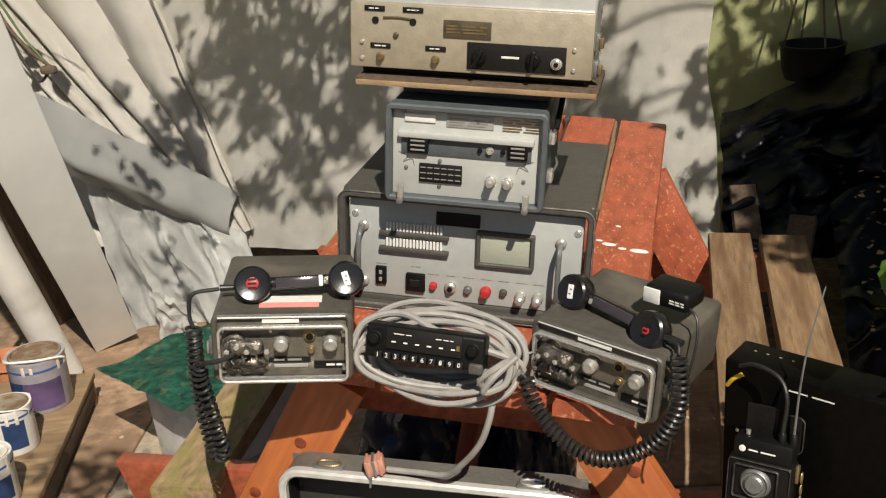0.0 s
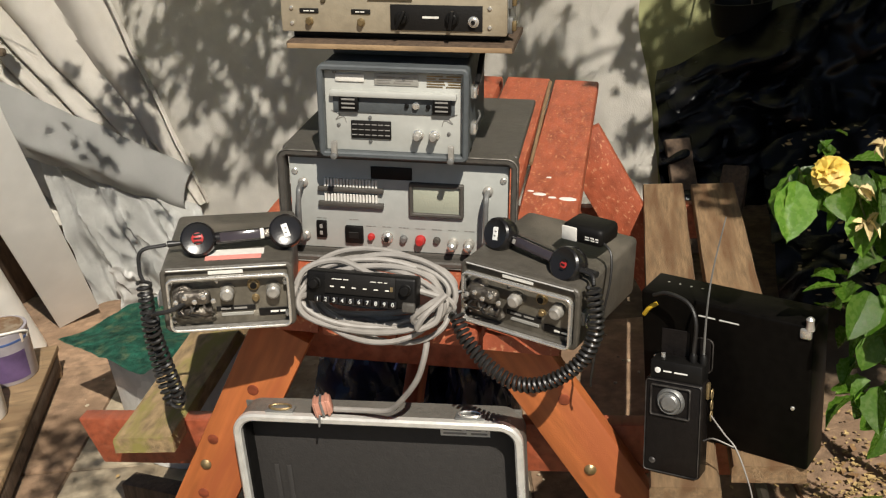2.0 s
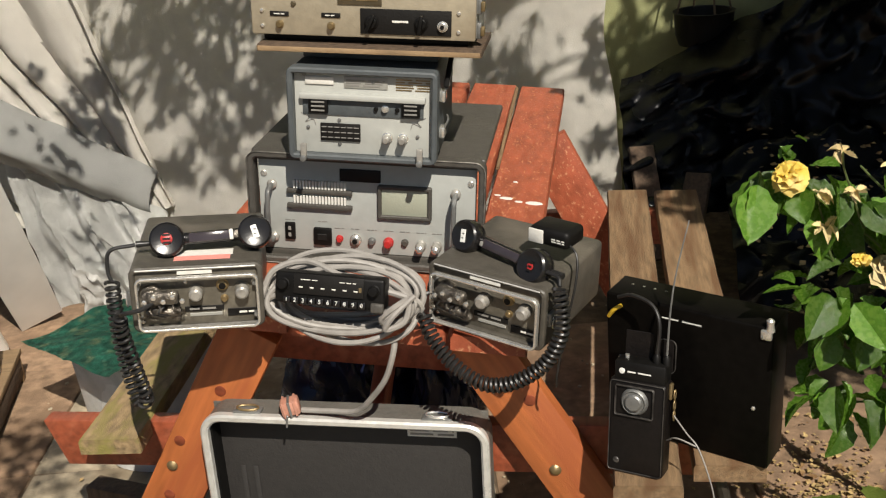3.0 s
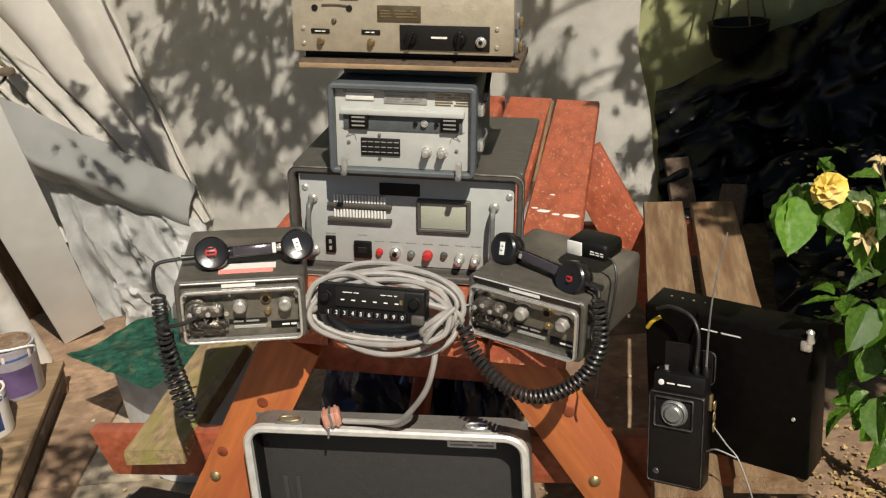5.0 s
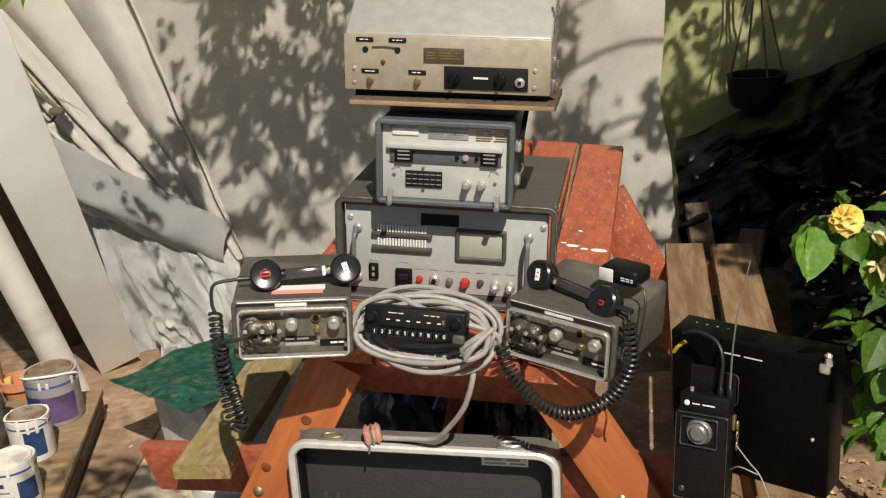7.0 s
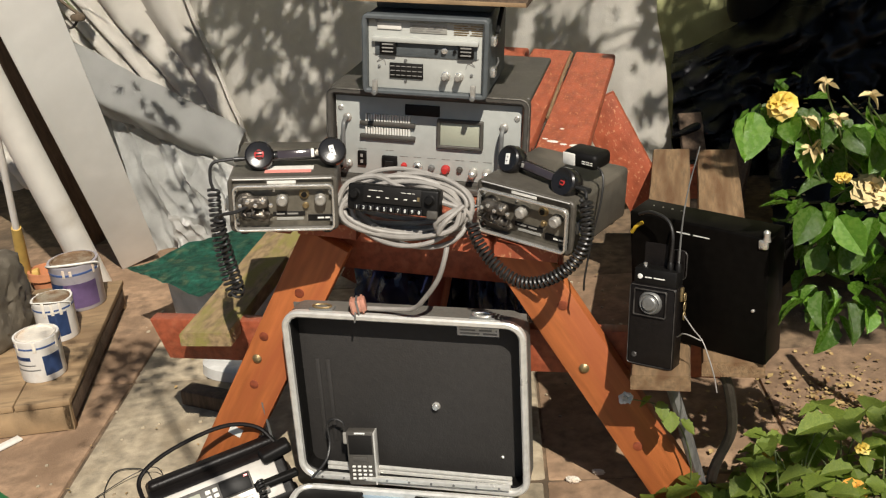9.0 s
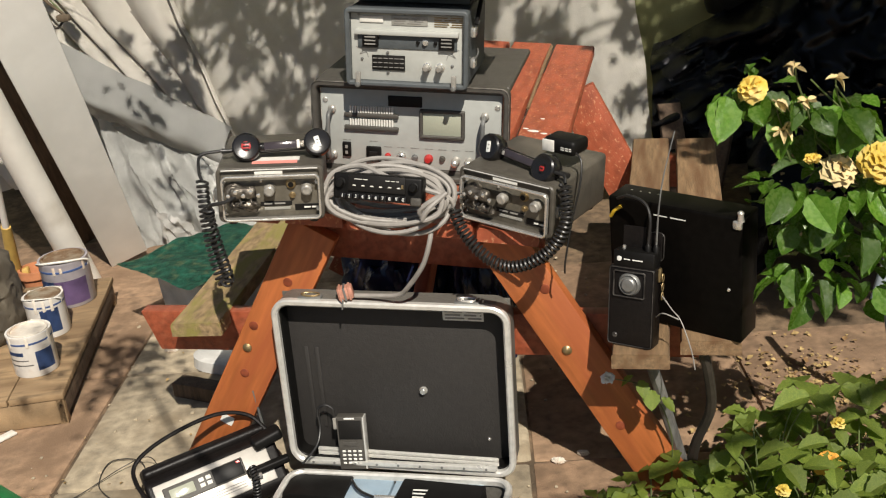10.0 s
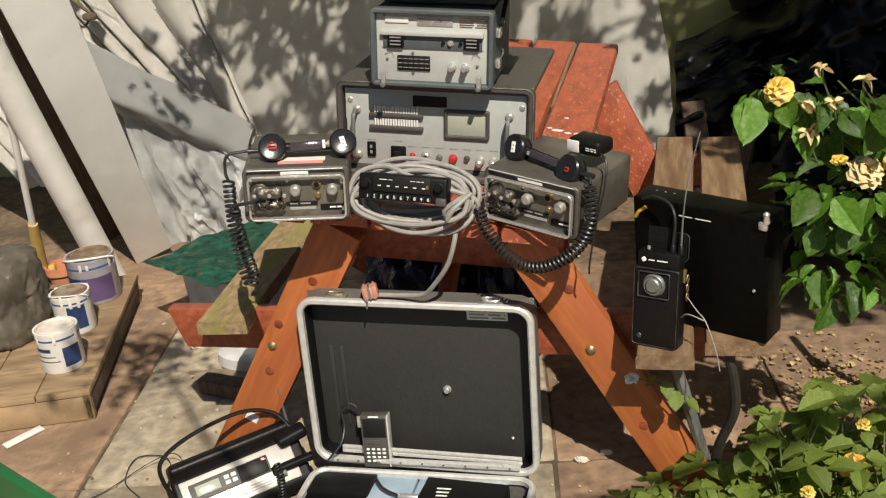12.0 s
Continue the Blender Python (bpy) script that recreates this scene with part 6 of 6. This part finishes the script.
def build_rose():
    rng = random.Random(21)
    t = thing("rose_bush", Matrix(), "leafy rose bush with yellow and faded blooms", "rose")
    root = Vector((1.24, 0.06, G))
    tips = [(0.846, -0.165, 1.045), (0.90, -0.15, 1.00), (0.955, -0.16, 1.06), (0.998, -0.17, 1.05), (1.012, -0.165, 0.875), (1.088, -0.165, 0.89), (0.93, -0.12, 0.80), (0.96, -0.13, 0.62)]
    for tip in tips:
        tip = Vector(tip)
        mid = Vector((1.17 + rng.uniform(-0.02, 0.05), -0.02, 0.45 + 0.35 * (tip.z - 0.5)))
        part("cane", tube(smooth_path([root + Vector((rng.uniform(-0.02, 0.03), rng.uniform(-0.03, 0.03), 0)), mid, mid.lerp(tip, 0.6) + Vector((0.02, 0, 0.02)), tip], 7), 0.0045, 6, 0.4), "stem", t)
    spots = [((0.846, -0.175, 1.052), 0.028, "petal", 26, 1.25), ((1.088, -0.175, 0.900), 0.042, "petal", 34, 1.15), ((1.012, -0.175, 0.885), 0.035, "petal_faded", 24, 1.15), ((0.962, -0.18, 0.905), 0.018, "petal", 12, 0.3)]
    for p, r, mat, n, o in spots:
        flower(t, Vector(p), r, mat, rng, n, o)
    # spent heads: a few dry petals hanging from a star of sepals
    for p in ((0.925, -0.17, 1.088), (0.948, -0.17, 1.022), (0.998, -0.17, 1.062), (0.892, -0.17, 1.022), (0.905, -0.17, 0.965)):
        p = Vector(p)
        for k in range(rng.randint(5, 7)):
            ob = new("dry_petal", rng.choice(DRY_PETALS))
            ob.parent = t
            ob.matrix_local = Matrix.Translation(p) @ Euler((radians(rng.uniform(-75, 35)), radians(rng.uniform(-50, 50)), rng.uniform(0, 6.28))).to_matrix().to_4x4() @ Matrix.Scale(rng.uniform(0.018, 0.032), 4)
        part("stalk", tube(smooth_path([p, p + Vector((0.005, 0.01, -0.03)), p + Vector((0.02, 0.02, -0.07))], 4), 0.0018, 5), "stem", t)
    # sprays of leaflets: place, heading, droop, size
    sprays = [((0.800, -0.165, 1.035), 165, -68, 0.120), ((0.862, -0.17, 1.03), 185, -60, 0.090), ((0.845, -0.15, 1.065), 10, 35, 0.045), ((0.925, -0.16, 1.02), 200, -55, 0.085), ((0.965, -0.165, 1.00), 170, -58, 0.095), ((1.02, -0.17, 1.00), 215, -45, 0.095), ((1.05, -0.165, 0.99), 190, -62, 0.095), ((0.905, -0.14, 0.99), 180, -70, 0.10), ((0.99, -0.14, 0.97), 180, -70, 0.11),
              ((0.875, -0.17, 0.855), 105, -20, 0.075), ((0.915, -0.18, 0.850), 172, -62, 0.095), ((0.955, -0.185, 0.835), 195, -60, 0.10), ((1.02, -0.18, 0.83), 160, -52, 0.085), ((1.065, -0.18, 0.84), 205, -62, 0.10), ((1.10, -0.17, 0.85), 220, -40, 0.09), ((0.94, -0.15, 0.89), 120, -10, 0.07), ((0.99, -0.16, 0.78), 180, -65, 0.10), ((1.06, -0.16, 0.75), 190, -60, 0.10), ((0.935, -0.15, 0.76), 160, -60, 0.085), ((1.12, -0.15, 0.72), 200, -55, 0.10),
              ((0.905, -0.16, 0.645), 120, -28, 0.075), ((0.94, -0.165, 0.67), 165, -50, 0.080), ((0.985, -0.165, 0.645), 195, -55, 0.085), ((1.01, -0.16, 0.68), 240, -20, 0.075), ((0.965, -0.15, 0.60), 175, -65, 0.085), ((1.03, -0.15, 0.63), 210, -45, 0.07), ((1.10, -0.14, 0.62), 185, -55, 0.085), ((1.14, -0.08, 0.70), 190, -50, 0.09), ((1.08, -0.06, 0.66), 180, -45, 0.09), ((1.02, -0.04, 0.72), 185, -40, 0.095), ((1.16, -0.10, 0.80), 180, -40, 0.10), ((1.10, -0.05, 0.78), 200, -30, 0.10), ((1.15, -0.02, 0.88), 170, -30, 0.10), ((1.06, -0.02, 0.92), 180, -30, 0.10)]
    for p, yaw, pitch, s in sprays:
        p = Vector(p)
        put_leaf(t, ROSE_LEAVES, p, yaw + rng.uniform(-25, 25), pitch + rng.uniform(-8, 30), rng.uniform(-35, 35), s * rng.uniform(0.75, 1.0), rng)
        for side in (-1, 1):
            put_leaf(t, ROSE_LEAVES, p + Vector((0.010 * side, 0.012, 0.004)), yaw + side * rng.uniform(50, 85), pitch + rng.uniform(0, 30), rng.uniform(-25, 25), s * rng.uniform(0.5, 0.8), rng)
        for k in range(3):
            put_leaf(t, ROSE_LEAVES, p + Vector((rng.uniform(-0.035, 0.05), rng.uniform(0.05, 0.11), rng.uniform(-0.06, 0.02))), yaw + rng.uniform(-100, 100), rng.uniform(-65, 25), rng.uniform(-45, 45), s * rng.uniform(0.5, 0.9), rng)


def build_low_plants():
    rng = random.Random(33)
    spots = [(0.88, -0.15, 0.26), (0.92, -0.08, 0.30), (0.89, 0.03, 0.22), (1.02, 0.0, 0.24), (1.10, -0.08, 0.22), (0.98, -0.16, 0.20), (0.86, -0.18, 0.16), (0.75, -0.15, 0.12), (0.64, -0.14, 0.10), (1.12, -0.22, 0.22), (1.0, -0.30, 0.2), (0.88, -0.33, 0.16), (0.74, -0.30, 0.12), (0.62, -0.26, 0.09), (1.22, 0.05, 0.28), (1.2, -0.35, 0.2)]
    for k, (x, y, h) in enumerate(spots):
        t = thing("bramble_plant", Matrix.Translation((x, y, G)), "low leafy plant growing over the paving edge", "plant", "edge plants")
        for j in range(4):
            a = rng.uniform(0, 6.28)
            tip = Vector((0.07 * math.cos(a), 0.07 * math.sin(a), h * rng.uniform(0.6, 1.05)))
            part("stalk", tube(smooth_path([(0, 0, 0), (tip.x * 0.3, tip.y * 0.3, tip.z * 0.6), tip], 4), 0.0025, 5, 0.6), "stem", t)
            yaw = rng.uniform(0, 360)
            s = rng.uniform(0.050, 0.084)
            for dy in (0, 105, -105):
                put_leaf(t, LOW_LEAVES, tip, yaw + dy, rng.uniform(-25, 8), rng.uniform(-15, 15), s * (1.1 if dy == 0 else 0.9), rng)
    for p, r, mat in (((1.02, -0.16, 0.20), 0.030, "petal_orange"), ((0.86, 0.02, 0.16), 0.018, "petal"), ((1.06, -0.02, 0.22), 0.016, "petal"), ((0.70, -0.2, 0.1), 0.014, "petal"), ((0.92, -0.25, 0.19), 0.016, "petal")):
        t = thing("small_bloom", Matrix.Translation((p[0], p[1], G)), "small garden bloom on a thin stalk", "flower", "small blooms")
        part("stalk", tube([(0.01, 0.01, 0), (0, 0, p[2] - G)], 0.002, 5), "stem", t)
        flower(t, Vector((0, 0, p[2] - G)), r, mat, rng, 8, 1.1)
        for a in (40, 200):
            put_leaf(t, LOW_LEAVES, Vector((0, 0, (p[2] - G) * 0.9)), a, -15, 0, 0.045, rng)
    # dense cover near the kerb
    bm = bmesh.new()
    for k in range(2600):
        x, y = rng.uniform(0.5, 1.5), rng.uniform(-0.6, 0.25)
        if y > -0.12 and x < 0.80 or y > -0.05 + (x - 0.55) * 0.35:
            continue
        z = G + rng.uniform(0.01, 0.11 + 0.06 * nz3(x * 4, y * 4, 2))
        m = Matrix.Translation((x, y, z)) @ Euler((rng.uniform(-0.7, 0.3), rng.uniform(-0.5, 0.5), rng.uniform(0, 6.28))).to_matrix().to_4x4() @ Matrix.Scale(rng.uniform(0.025, 0.05), 4)
        pts = [m @ Vector(v) for v in ((0, 0, 0), (0.35, 0.45, 0.1), (0, 1.05, -0.15), (-0.35, 0.45, 0.1), (0, 0.5, 0))]
        v = [bm.verts.new(p) for p in pts]
        for a, b in ((0, 1), (1, 2), (2, 3), (3, 0)):
            bm.faces.new((v[a], v[b], v[4]))
    single("ground_cover", bm, "leaf_light", "dense low green ground cover at the paving edge", "ground cover", kind="stuff")
    bm = bmesh.new()
    for k in range(950):
        zone = rng.random()
        if zone < 0.40:
            x, y = rng.gauss(1.08, 0.07), rng.gauss(0.45, 0.11)
        elif zone < 0.82:
            x, y = rng.gauss(1.02, 0.16), rng.gauss(0.34, 0.26)
        elif zone < 0.95:
            x, y = rng.uniform(-1.0, 0.5), rng.uniform(-0.2, 1.4)
        else:
            x, y = rng.uniform(-1.7, -1.0), rng.uniform(0.9, 1.5)
        m = Matrix.Translation((x, y, G + rng.uniform(0.004, 0.014))) @ Euler((rng.uniform(-0.4, 0.4), rng.uniform(-0.4, 0.4), rng.uniform(0, 6.28))).to_matrix().to_4x4() @ Matrix.Scale(rng.uniform(0.006, 0.013 + 0.016 * rng.random()) * (0.6 if zone > 0.82 else 1), 4)
        v = [bm.verts.new(m @ Vector(q)) for q in ((0, 0, 0), (0.4, 0.5, 0.12), (0, 1, 0), (-0.4, 0.5, 0.12))]
        bm.faces.new((v[0], v[1], v[2]))
        bm.faces.new((v[0], v[2], v[3]))
    single("fallen_petals", bm, "litter", "scattered dry yellow petals and leaf litter", "litter", kind="stuff")
    bm = bmesh.new()
    for k in range(300):
        x, y = rng.uniform(1.0, 1.9), rng.uniform(1.1, 1.9)
        z = 0.12 + 0.38 * max(0, min(1, (y - 1.15) / 0.85)) ** 0.8 + 0.06
        m = Matrix.Translation((x, y, z)) @ Euler((rng.uniform(-0.4, 0.4), rng.uniform(-0.4, 0.4), rng.uniform(0, 6.28))).to_matrix().to_4x4() @ Matrix.Scale(rng.uniform(0.012, 0.03), 4)
        v = [bm.verts.new(m @ Vector(q)) for q in ((0, 0, 0), (0.4, 0.5, 0.12), (0, 1, 0), (-0.4, 0.5, 0.12))]
        bm.faces.new((v[0], v[1], v[2]))
        bm.faces.new((v[0], v[2], v[3]))
    single("fallen_leaves", bm, "litter", "yellow leaves fallen on the black polythene", "litter", kind="stuff")
    stem = thing("forked_stem", Matrix(), "forked stem with a grey flat branch", "stem")
    part("grey_branch", tube(smooth_path([(0.722, 0.02, G), (0.700, -0.02, 0.14), (0.668, -0.07, 0.30), (0.640, -0.12, 0.44)], 7), 0.015, 8, 0.9), "stick_grey", stem)
    part("dark_branch", tube(smooth_path([(0.728, 0.02, G), (0.742, -0.02, 0.15), (0.775, -0.06, 0.27), (0.770, -0.09, 0.38), (0.752, -0.10, 0.46)], 7), 0.013, 8, 0.85), "stick_dark", stem)


def build_white_bloom():
    rng = random.Random(3)
    t = thing("small_bloom", Matrix.Translation((0.665, -0.10, G)), "small white bloom arching over the table leg", "flower", "small blooms")
    part("stalk", tube(smooth_path([(0.02, 0.05, 0), (0.02, 0.01, 0.20), (-0.03, -0.01, 0.32), (-0.115, -0.02, 0.352)], 6), 0.0018, 5, 0.7), "stem", t)
    flower(t, Vector((-0.115, -0.02, 0.352)), 0.017, "petal_white", rng, 7, 1.3)
    for x, z, yaw, s in ((-0.045, 0.345, 200, 0.045), (-0.060, 0.355, 100, 0.038), (-0.02, 0.32, 180, 0.05), (0.0, 0.30, 250, 0.045)):
        put_leaf(t, LOW_LEAVES, Vector((x, -0.015, z)), yaw, -35, 0, s, rng)


build_rose()
build_low_plants()
build_white_bloom()
vine = thing("climbing_vine", Matrix(), "dry twig with a few green leaves over the sheets", "vine")
part("twig", tube(smooth_path([(-1.86, 1.40, 1.46), (-1.735, 1.40, 1.29), (-1.685, 1.39, 1.19), (-1.617, 1.39, 1.095), (-1.547, 1.40, 1.03)], 6), 0.008, 6, 0.7), "bark", vine)
part("twig", tube(smooth_path([(-1.78, 1.40, 1.26), (-1.70, 1.39, 1.20), (-1.649, 1.39, 1.07), (-1.607, 1.40, 0.99), (-1.56, 1.40, 1.025)], 6), 0.006, 6, 0.8), "stick_dark", vine)
part("twig", tube(smooth_path([(-1.80, 1.41, 1.42), (-1.70, 1.40, 1.26), (-1.63, 1.40, 1.13), (-1.555, 1.40, 1.035)], 6), 0.005, 6, 0.7), "stem", vine)
part("knot", bx(0.055, 0.03, 0.028, (-1.558, 1.39, 1.028), 0.010, 2), "bark", vine)
part("tie", bx(0.062, 0.014, 0.022, (-1.725, 1.385, 1.265), 0.006, 2), "moss_wood", vine)
vr = random.Random(4)
for k in range(7):
    x = -1.66 + vr.uniform(-0.10, 0.17)
    put_leaf(vine, LOW_LEAVES, Vector((x, 1.38 + vr.uniform(-0.04, 0.04), 1.47 + vr.uniform(-0.02, 0.05))), vr.uniform(90, 270), vr.uniform(-60, 0), vr.uniform(-30, 30), vr.uniform(0.06, 0.10), vr)
part("leaf_twig", tube(smooth_path([(-1.86, 1.40, 1.46), (-1.66, 1.40, 1.50), (-1.46, 1.39, 1.48)], 6), 0.004, 5, 0.6), "stem", vine)


# ---- overhanging tree, out of view ----
def build_tree():
    rng = random.Random(5)
    t = thing("overhanging_tree", Matrix(), "leafy tree branch overhanging the garden corner", "tree")
    base = Vector((3.4, 0.9, G))
    fork = Vector((3.1, 0.8, 2.6))
    part("trunk", tube(smooth_path([base, Vector((3.35, 0.85, 1.4)), fork], 8), 0.13, 14, 0.7), "bark", t)
    bm = bmesh.new()
    arms = []
    # limb out of view, led to where its tuft dapples the paving
    way = smooth_path([fork, Vector((2.6, -1.8, 2.9)), Vector((1.1, -2.5, 2.8)), Vector((-0.07, -1.31, 2.33))], 8)
    part("limb", tube(way, 0.035, 7, 0.12), "bark", t)
    for k in range(15):
        end = Vector((rng.uniform(-0.2, 2.6), rng.uniform(0.1, 1.5), rng.uniform(2.05, 2.8)))
        mid = fork.lerp(end, 0.5) + Vector((0, 0, rng.uniform(0.15, 0.35)))
        way = smooth_path([fork, mid, end], 8)
        arms.append(way)
        part("limb", tube(way, 0.013, 7, 0.3), "bark", t)
    for k in range(60000):
        if rng.random() < 0.08:
            p = Vector(rng.choice(rng.choice(arms)[6:])) + Vector((rng.gauss(0, 0.16), rng.gauss(0, 0.16), rng.gauss(0, 0.10)))
        elif rng.random() < 0.0045:
            p = Vector((rng.gauss(-0.07, 0.085), rng.gauss(-1.31, 0.13), rng.gauss(2.32, 0.05)))
        else:
            p = Vector((rng.uniform(-0.75, 3.4), rng.uniform(-0.7, 1.9), rng.uniform(2.0, 2.9)))
        if p.z < 1.95 or (p.y < 0.02 and p.x < 1.75 and p.y > -1.2):
            continue
        if p.x < 1.75 and p.y > -1.2:
            # gaps laid out by where shadows fall on the sheet, open towards the left
            gx, gz = p.x - 0.55 * (1.9 - p.y), p.z - 1.225 * (1.9 - p.y)
            gap = 0.55 * nz3(gx * 4.5, gz * 4.5, 7) + 0.85 * nz3(gx * 8.5, gz * 8.5, 3) + 0.3 * nz3(gx * 22, gz * 22, 5)
            limit = 0.03 + 0.24 * max(0.0, min(1.0, (gz - 0.75) / 0.3)) if gx < -0.45 else 0.13 if gx < 0.15 else 0.04
            if 0.24 < gx < 0.62 and gz > 0.62:
                limit -= 0.34 + 0.5 * (gz - 0.62)
            edge = -1.45 if gz < 0.8 else -1.2
            if gx < edge:
                limit -= 1.3 * (edge - gx) + 0.3 * max(0, gz - 0.7)
            elif gz < 0.55:
                limit -= 1.4 * (0.55 - gz)
            if gap > limit or gx < -1.75:
                continue
        # thinned to let more sun onto the wall
        if p.y > 1.0 and 1.4 < p.x < 2.1 and rng.random() < 0.6:
            continue
        if p.y > 0.95 and p.x < 2.0 and rng.random() < 0.45:
            continue
        # larger leaves beyond x = 1.75, unseen, deepen the shade in the right corner
        m = Matrix.Translation(p) @ Euler((rng.uniform(-0.9, 0.5), rng.uniform(-0.7, 0.7), rng.uniform(0, 6.28))).to_matrix().to_4x4() @ Matrix.Scale(rng.uniform(0.045, 0.075) * (1.3 if p.x > 1.75 else 0.72), 4)
        v = [bm.verts.new(m @ Vector(q)) for q in ((0, 0, 0), (0.3, 0.3, 0.06), (0.26, 0.7, 0.05), (0, 1.05, -0.12), (-0.26, 0.7, 0.05), (-0.3, 0.3, 0.06))]
        bm.faces.new((v[0], v[1], v[2], v[3]))
        bm.faces.new((v[0], v[3], v[4], v[5]))
    part("crown", bm, "leaf", t, kind="stuff")


build_tree()


# ---- small litter and wires ----
wire = thing("loose_wire", Matrix(), "thin dark wire curled on the paving", "wire")
part("loop", tube(smooth_path([(-0.60, -0.16, 0.06), (-0.66, -0.12, 0.07), (-0.74, -0.03, 0.045), (-0.82, -0.04, 0.04), (-0.80, -0.14, 0.036), (-0.73, -0.20, 0.036), (-0.70, -0.22, 0.036)], 9), 0.0016, 5), "rubber", wire)
part("loop", tube(smooth_path([(-0.60, -0.15, 0.06), (-0.68, -0.06, 0.075), (-0.76, -0.07, 0.05), (-0.84, -0.20, 0.036), (-0.92, -0.27, 0.036)], 9), 0.0014, 5), "rubber", wire)
part("end_clip", cyl(0.005, 0.035, (-0.69, -0.222, 0.037), "x", 10), "steel_dull", wire)
rng = random.Random(77)
bm = bmesh.new()
for k in range(420):
    x, y = rng.uniform(-1.2, 0.6), rng.uniform(-0.4, 1.6)
    if nz3(x * 3, y * 3, 8) < -0.05:
        continue
    s = rng.uniform(0.002, 0.007)
    bmesh.ops.create_icosphere(bm, subdivisions=1, radius=s, matrix=Matrix.Translation((x, y, G + s * 0.5)) @ Matrix.Diagonal((1, rng.uniform(0.6, 1.4), 0.7, 1)))
single("grit", bm, "paving", "small stones and crumbs on the paving", "grit", kind="stuff")
for x, y, s in ((-0.62, 0.42, 0.03), (-0.95, 0.62, 0.022), (-0.55, 0.62, 0.026), (0.40, 0.06, 0.016), (0.46, 0.1, 0.014)):
    lump("mortar_lump", (x, y, G + s * 0.3), (s, s * 0.7, s * 0.4), "paint_crust", "pale broken crumb of mortar on the paving", "rubble", x, 0.4)
